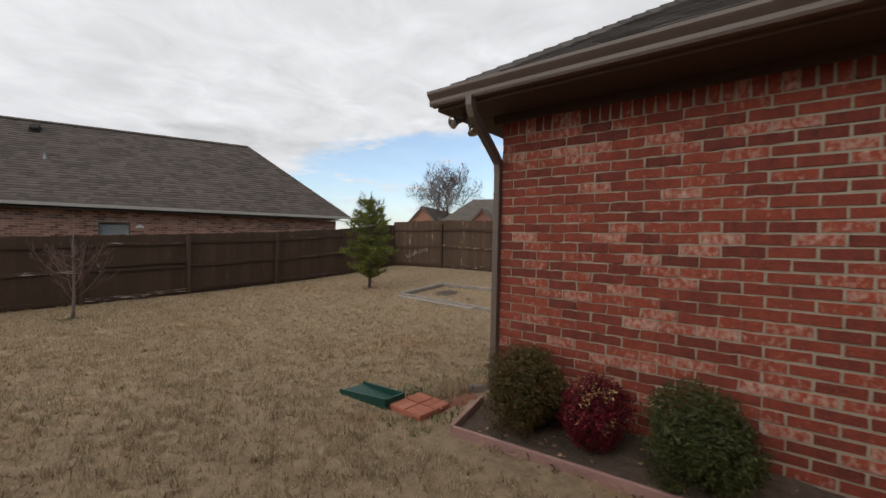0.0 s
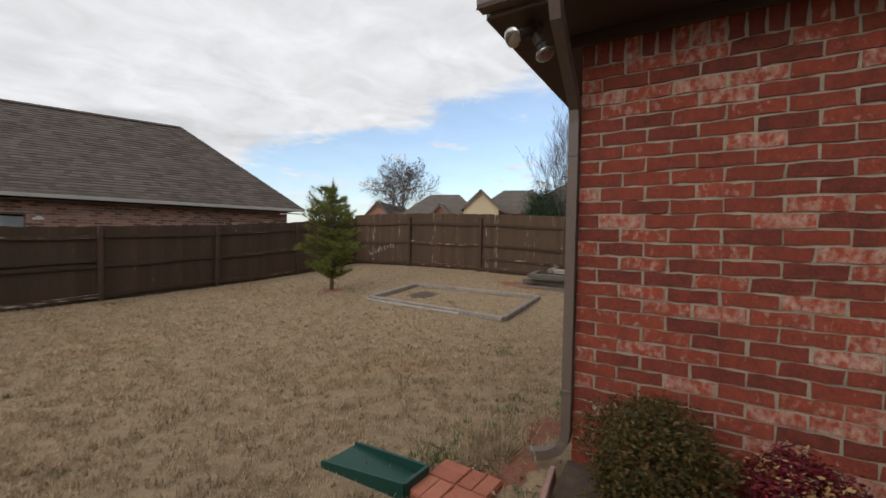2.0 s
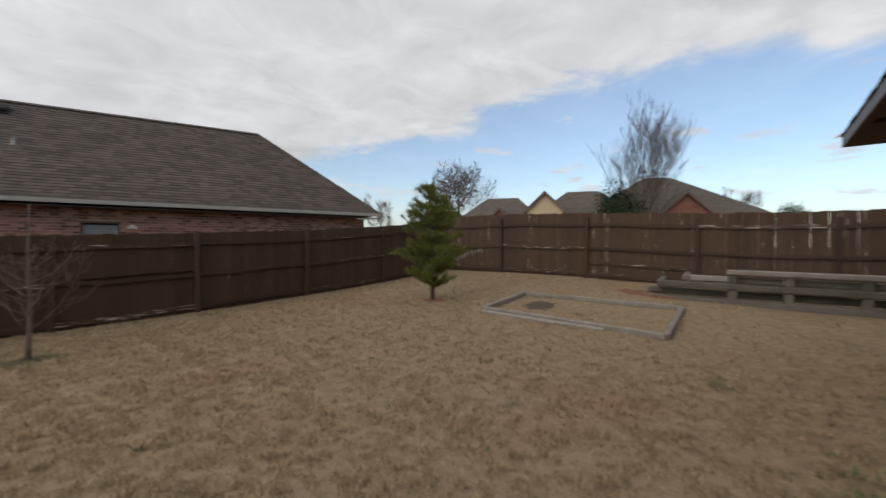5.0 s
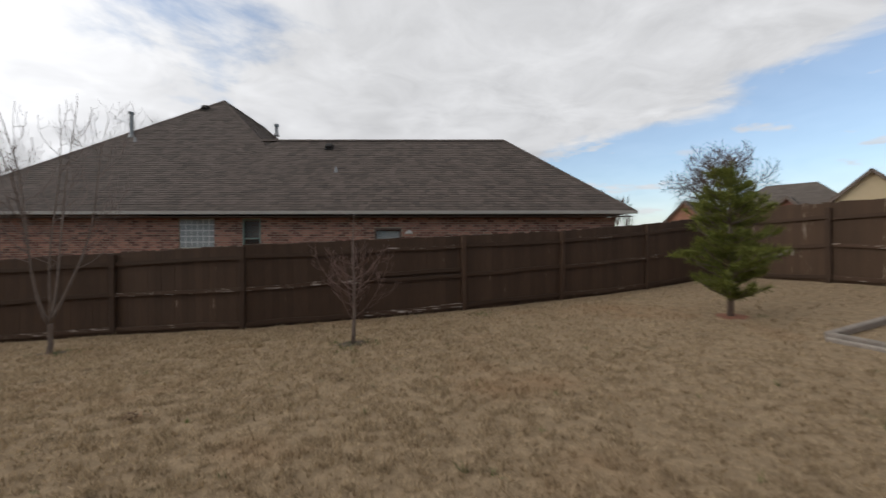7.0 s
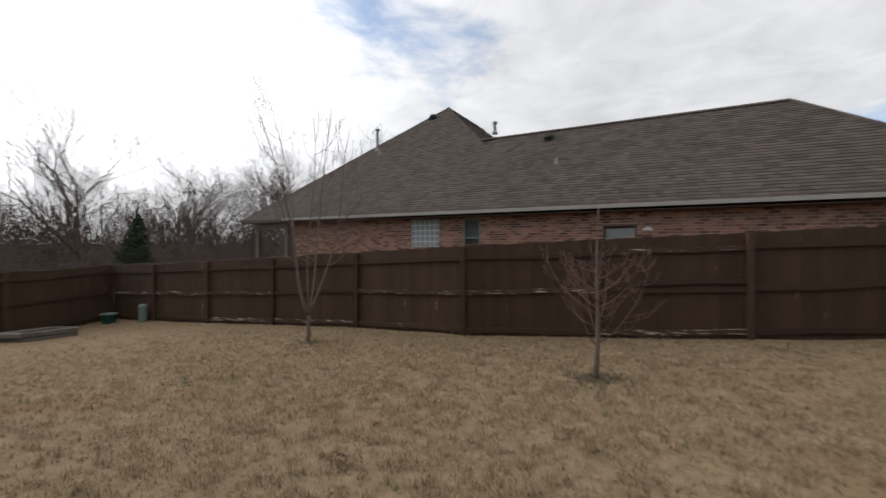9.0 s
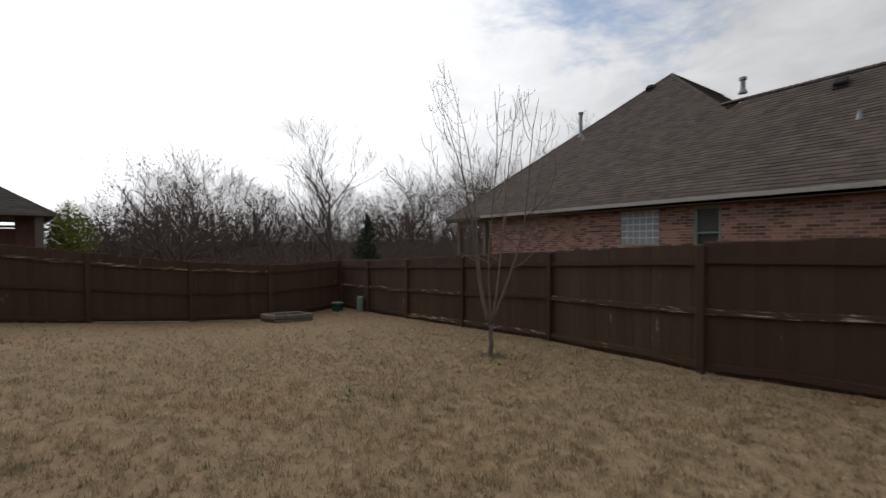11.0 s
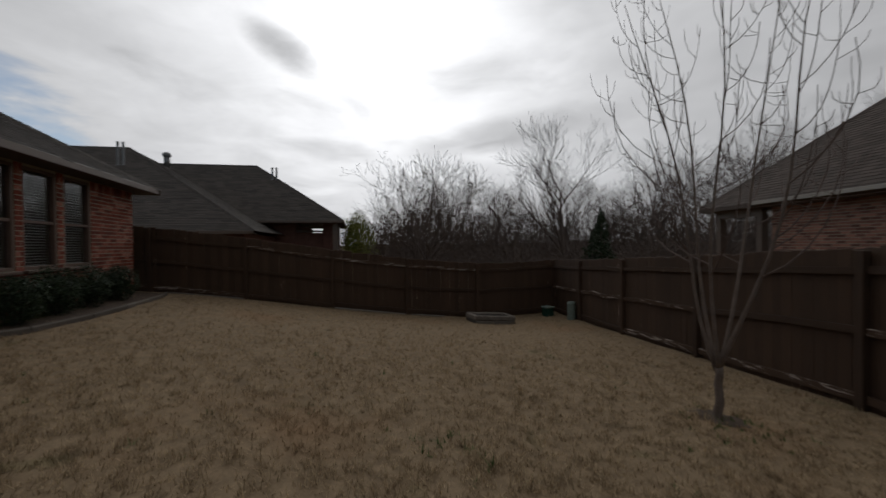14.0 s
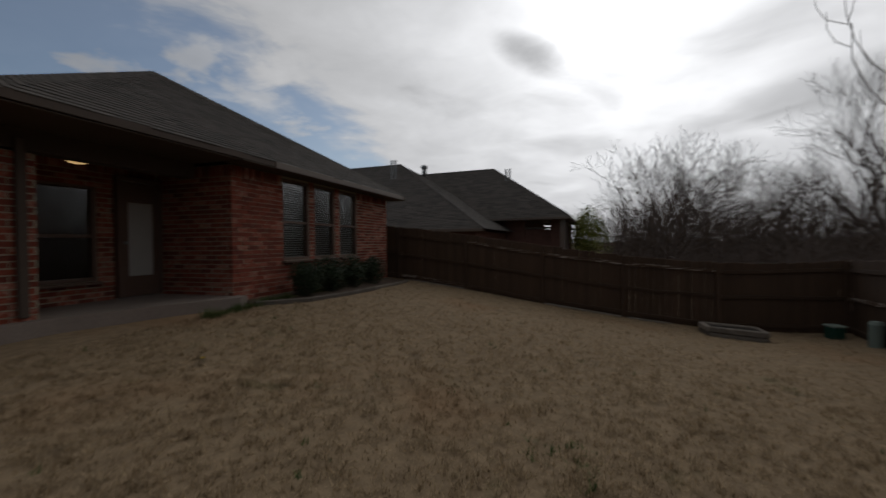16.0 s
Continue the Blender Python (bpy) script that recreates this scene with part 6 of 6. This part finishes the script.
# ---- small things ----
def bed_by_windows():
    """Mulched bed with a curved dark timber edging in front of the boxwoods."""
    t = thing("garden_edging", 0, 0, 0, "dark curved timber edging of the bed under the windows", "edging")
    pts = [WW @ Vector((u, v, 0)) for u, v in ((6.35, 0.35), (5.4, 0.85), (4.2, 1.02), (3.0, 1.02), (1.8, 0.98), (0.7, 0.9), (0.05, 0.75))]
    for a, b in zip(pts, pts[1:]):
        timber(t, (a.x, a.y), (b.x, b.y), gz(a.x, a.y) + 0.03, gz(b.x, b.y) + 0.03, 0.07, 0.1, M_TIMBER_D)
    vs, fs = [], []
    for u, v in ((6.35, 0.35), (5.4, 0.85), (4.2, 1.02), (3.0, 1.02), (1.8, 0.98), (0.7, 0.9), (0.05, 0.75)):
        for k in range(4):
            p = WW @ Vector((u, v * k / 3, 0))
            vs.append((p.x, p.y, gz(p.x, p.y) + float(lawn_bump(p.x, p.y)) + 0.035))
    for i in range(6):
        for k in range(3):
            fs.append((i * 4 + k, i * 4 + k + 1, i * 4 + k + 5, i * 4 + k + 4))
    tagged(raw("flower_bed", vs, fs, M_SOIL, None, "dark mulch bed under the triple window", "structure"), category="soil")


bed_by_windows()


def fence_scuffs():
    """Paint scraped to pale wood across a few pickets of the east fence."""
    t = thing("peeled_paint", 12.5, 10.0, 1.2, "pale scraped patch of peeled paint on the fence", "paint patch")
    rnd = random.Random(8)
    for i in range(9):
        y = 9.45 + i * 0.13
        z = 1.34 - i * 0.04 + rnd.uniform(-0.02, 0.02)
        for k in range(2):
            boxed("scrape", 0, 0, 0, 0.004, rnd.uniform(0.03, 0.07), rnd.uniform(0.05, 0.13), M_TIMBER, t, bevel=0,
                  m=t.matrix_basis.inverted() @ pose(12.502 + (12.45 - 12.53) * (y - 8.72) / 2.58 + 0.03, y + rnd.uniform(-.03, .03), z - 0.06 * k, rnd.uniform(-25, 25), 0, 0))


fence_scuffs()

for k, (a, b) in enumerate((((-13.0, 5.0), (-12.75, 6.85)), ((-12.45, 9.3), (-12.15, 11.4)), ((-12.15, 11.55), (-11.95, 12.6)))):
    t = thing("kick_board", *a, gz(*a), "pale thin board lying along the fence foot", "board")
    timber(t, a, b, gz(*a) + 0.02, gz(*b) + 0.02, 0.03, 0.05)


def dandelion(x, y):
    t = thing("dandelion", x, y, gz(x, y), "single yellow dandelion in the dry lawn", "flower")
    vs, fs = [], []
    tube(vs, fs, [Vector((0, 0, -0.01)), Vector((0.005, 0, 0.05))], [0.003, 0.002], 5)
    raw("stalk", vs, fs, M_WEED, t)
    bm = bmesh.new()
    for i in range(16):
        w = i * 2 * math.pi / 16
        bmesh.ops.create_cone(bm, cap_ends=True, segments=4, radius1=0.005, radius2=0.002, depth=0.02, matrix=Matrix.Translation((0.005 + 0.01 * math.cos(w), 0.01 * math.sin(w), 0.055)) @ pose(0, 0, 0, 0, 65, math.degrees(w)))
    part("bloom", bm, material("yellow_petal", (0.6, 0.42, 0.03), (0.75, 0.55, 0.06), 20, 60, 0.7, 0), t)


dandelion(-3.6, 5.55)


def leaf_litter(name, label, x, y, r, n, seed):
    """Dry brown leaves blown together."""
    rnd = random.Random(seed)
    vs, fs = [], []
    for i in range(n):
        px, py = x + rnd.gauss(0, r * 0.5), y + rnd.gauss(0, r * 0.5)
        c = Vector((px, py, gz(px, py) + rnd.uniform(0.01, 0.05)))
        a = Vector((rnd.gauss(0, 1), rnd.gauss(0, 1), rnd.gauss(0, .4))).normalized()
        b = a.cross(Vector((rnd.gauss(0, .4), rnd.gauss(0, .4), 1))).normalized()
        s = rnd.uniform(0.012, 0.028)
        k = len(vs)
        vs.extend([c - a * s, c + b * s * 0.5, c + a * s, c - b * s * 0.5])
        fs.append((k, k + 1, k + 2, k + 3))
    tagged(raw(name, vs, fs, M_LITTER, None, label, "stuff"), category="leaves")


M_LITTER = material("dry_leaf", (0.09, 0.05, 0.03), (0.3, 0.19, 0.11), 5, 30, 0.9, 0, island=0.8)
leaf_litter("leaf_litter", "dry brown leaves in the flower bed", 3.18, 0.25, 0.55, 700, 1)
leaf_litter("leaf_litter", "dry leaves and twigs in the flower bed", 3.22, -0.7, 0.55, 700, 2)
leaf_litter("leaf_litter", "dry brown leaves on the bare clay", 3.3, 1.4, 0.4, 220, 3)
leaf_litter("leaf_litter", "little heap of dark dry leaves in the lawn", -0.3, 7.4, 0.1, 60, 4)


# ---- groups of alike things ----
GROUPS = {"shrub": "shrubs in the flower bed", "boxwood": "boxwoods under the windows", "bare_tree": "bare trees beyond the fences", "fence": "fences round the yard",
          "sapling": "saplings in the lawn", "kick_board": "boards along the fence foot"}
for ob in list(scene.objects):
    kind_name = ob.name.split(".")[0]
    if ob.parent is None and kind_name in GROUPS:
        tagged(ob, group=GROUPS[kind_name])
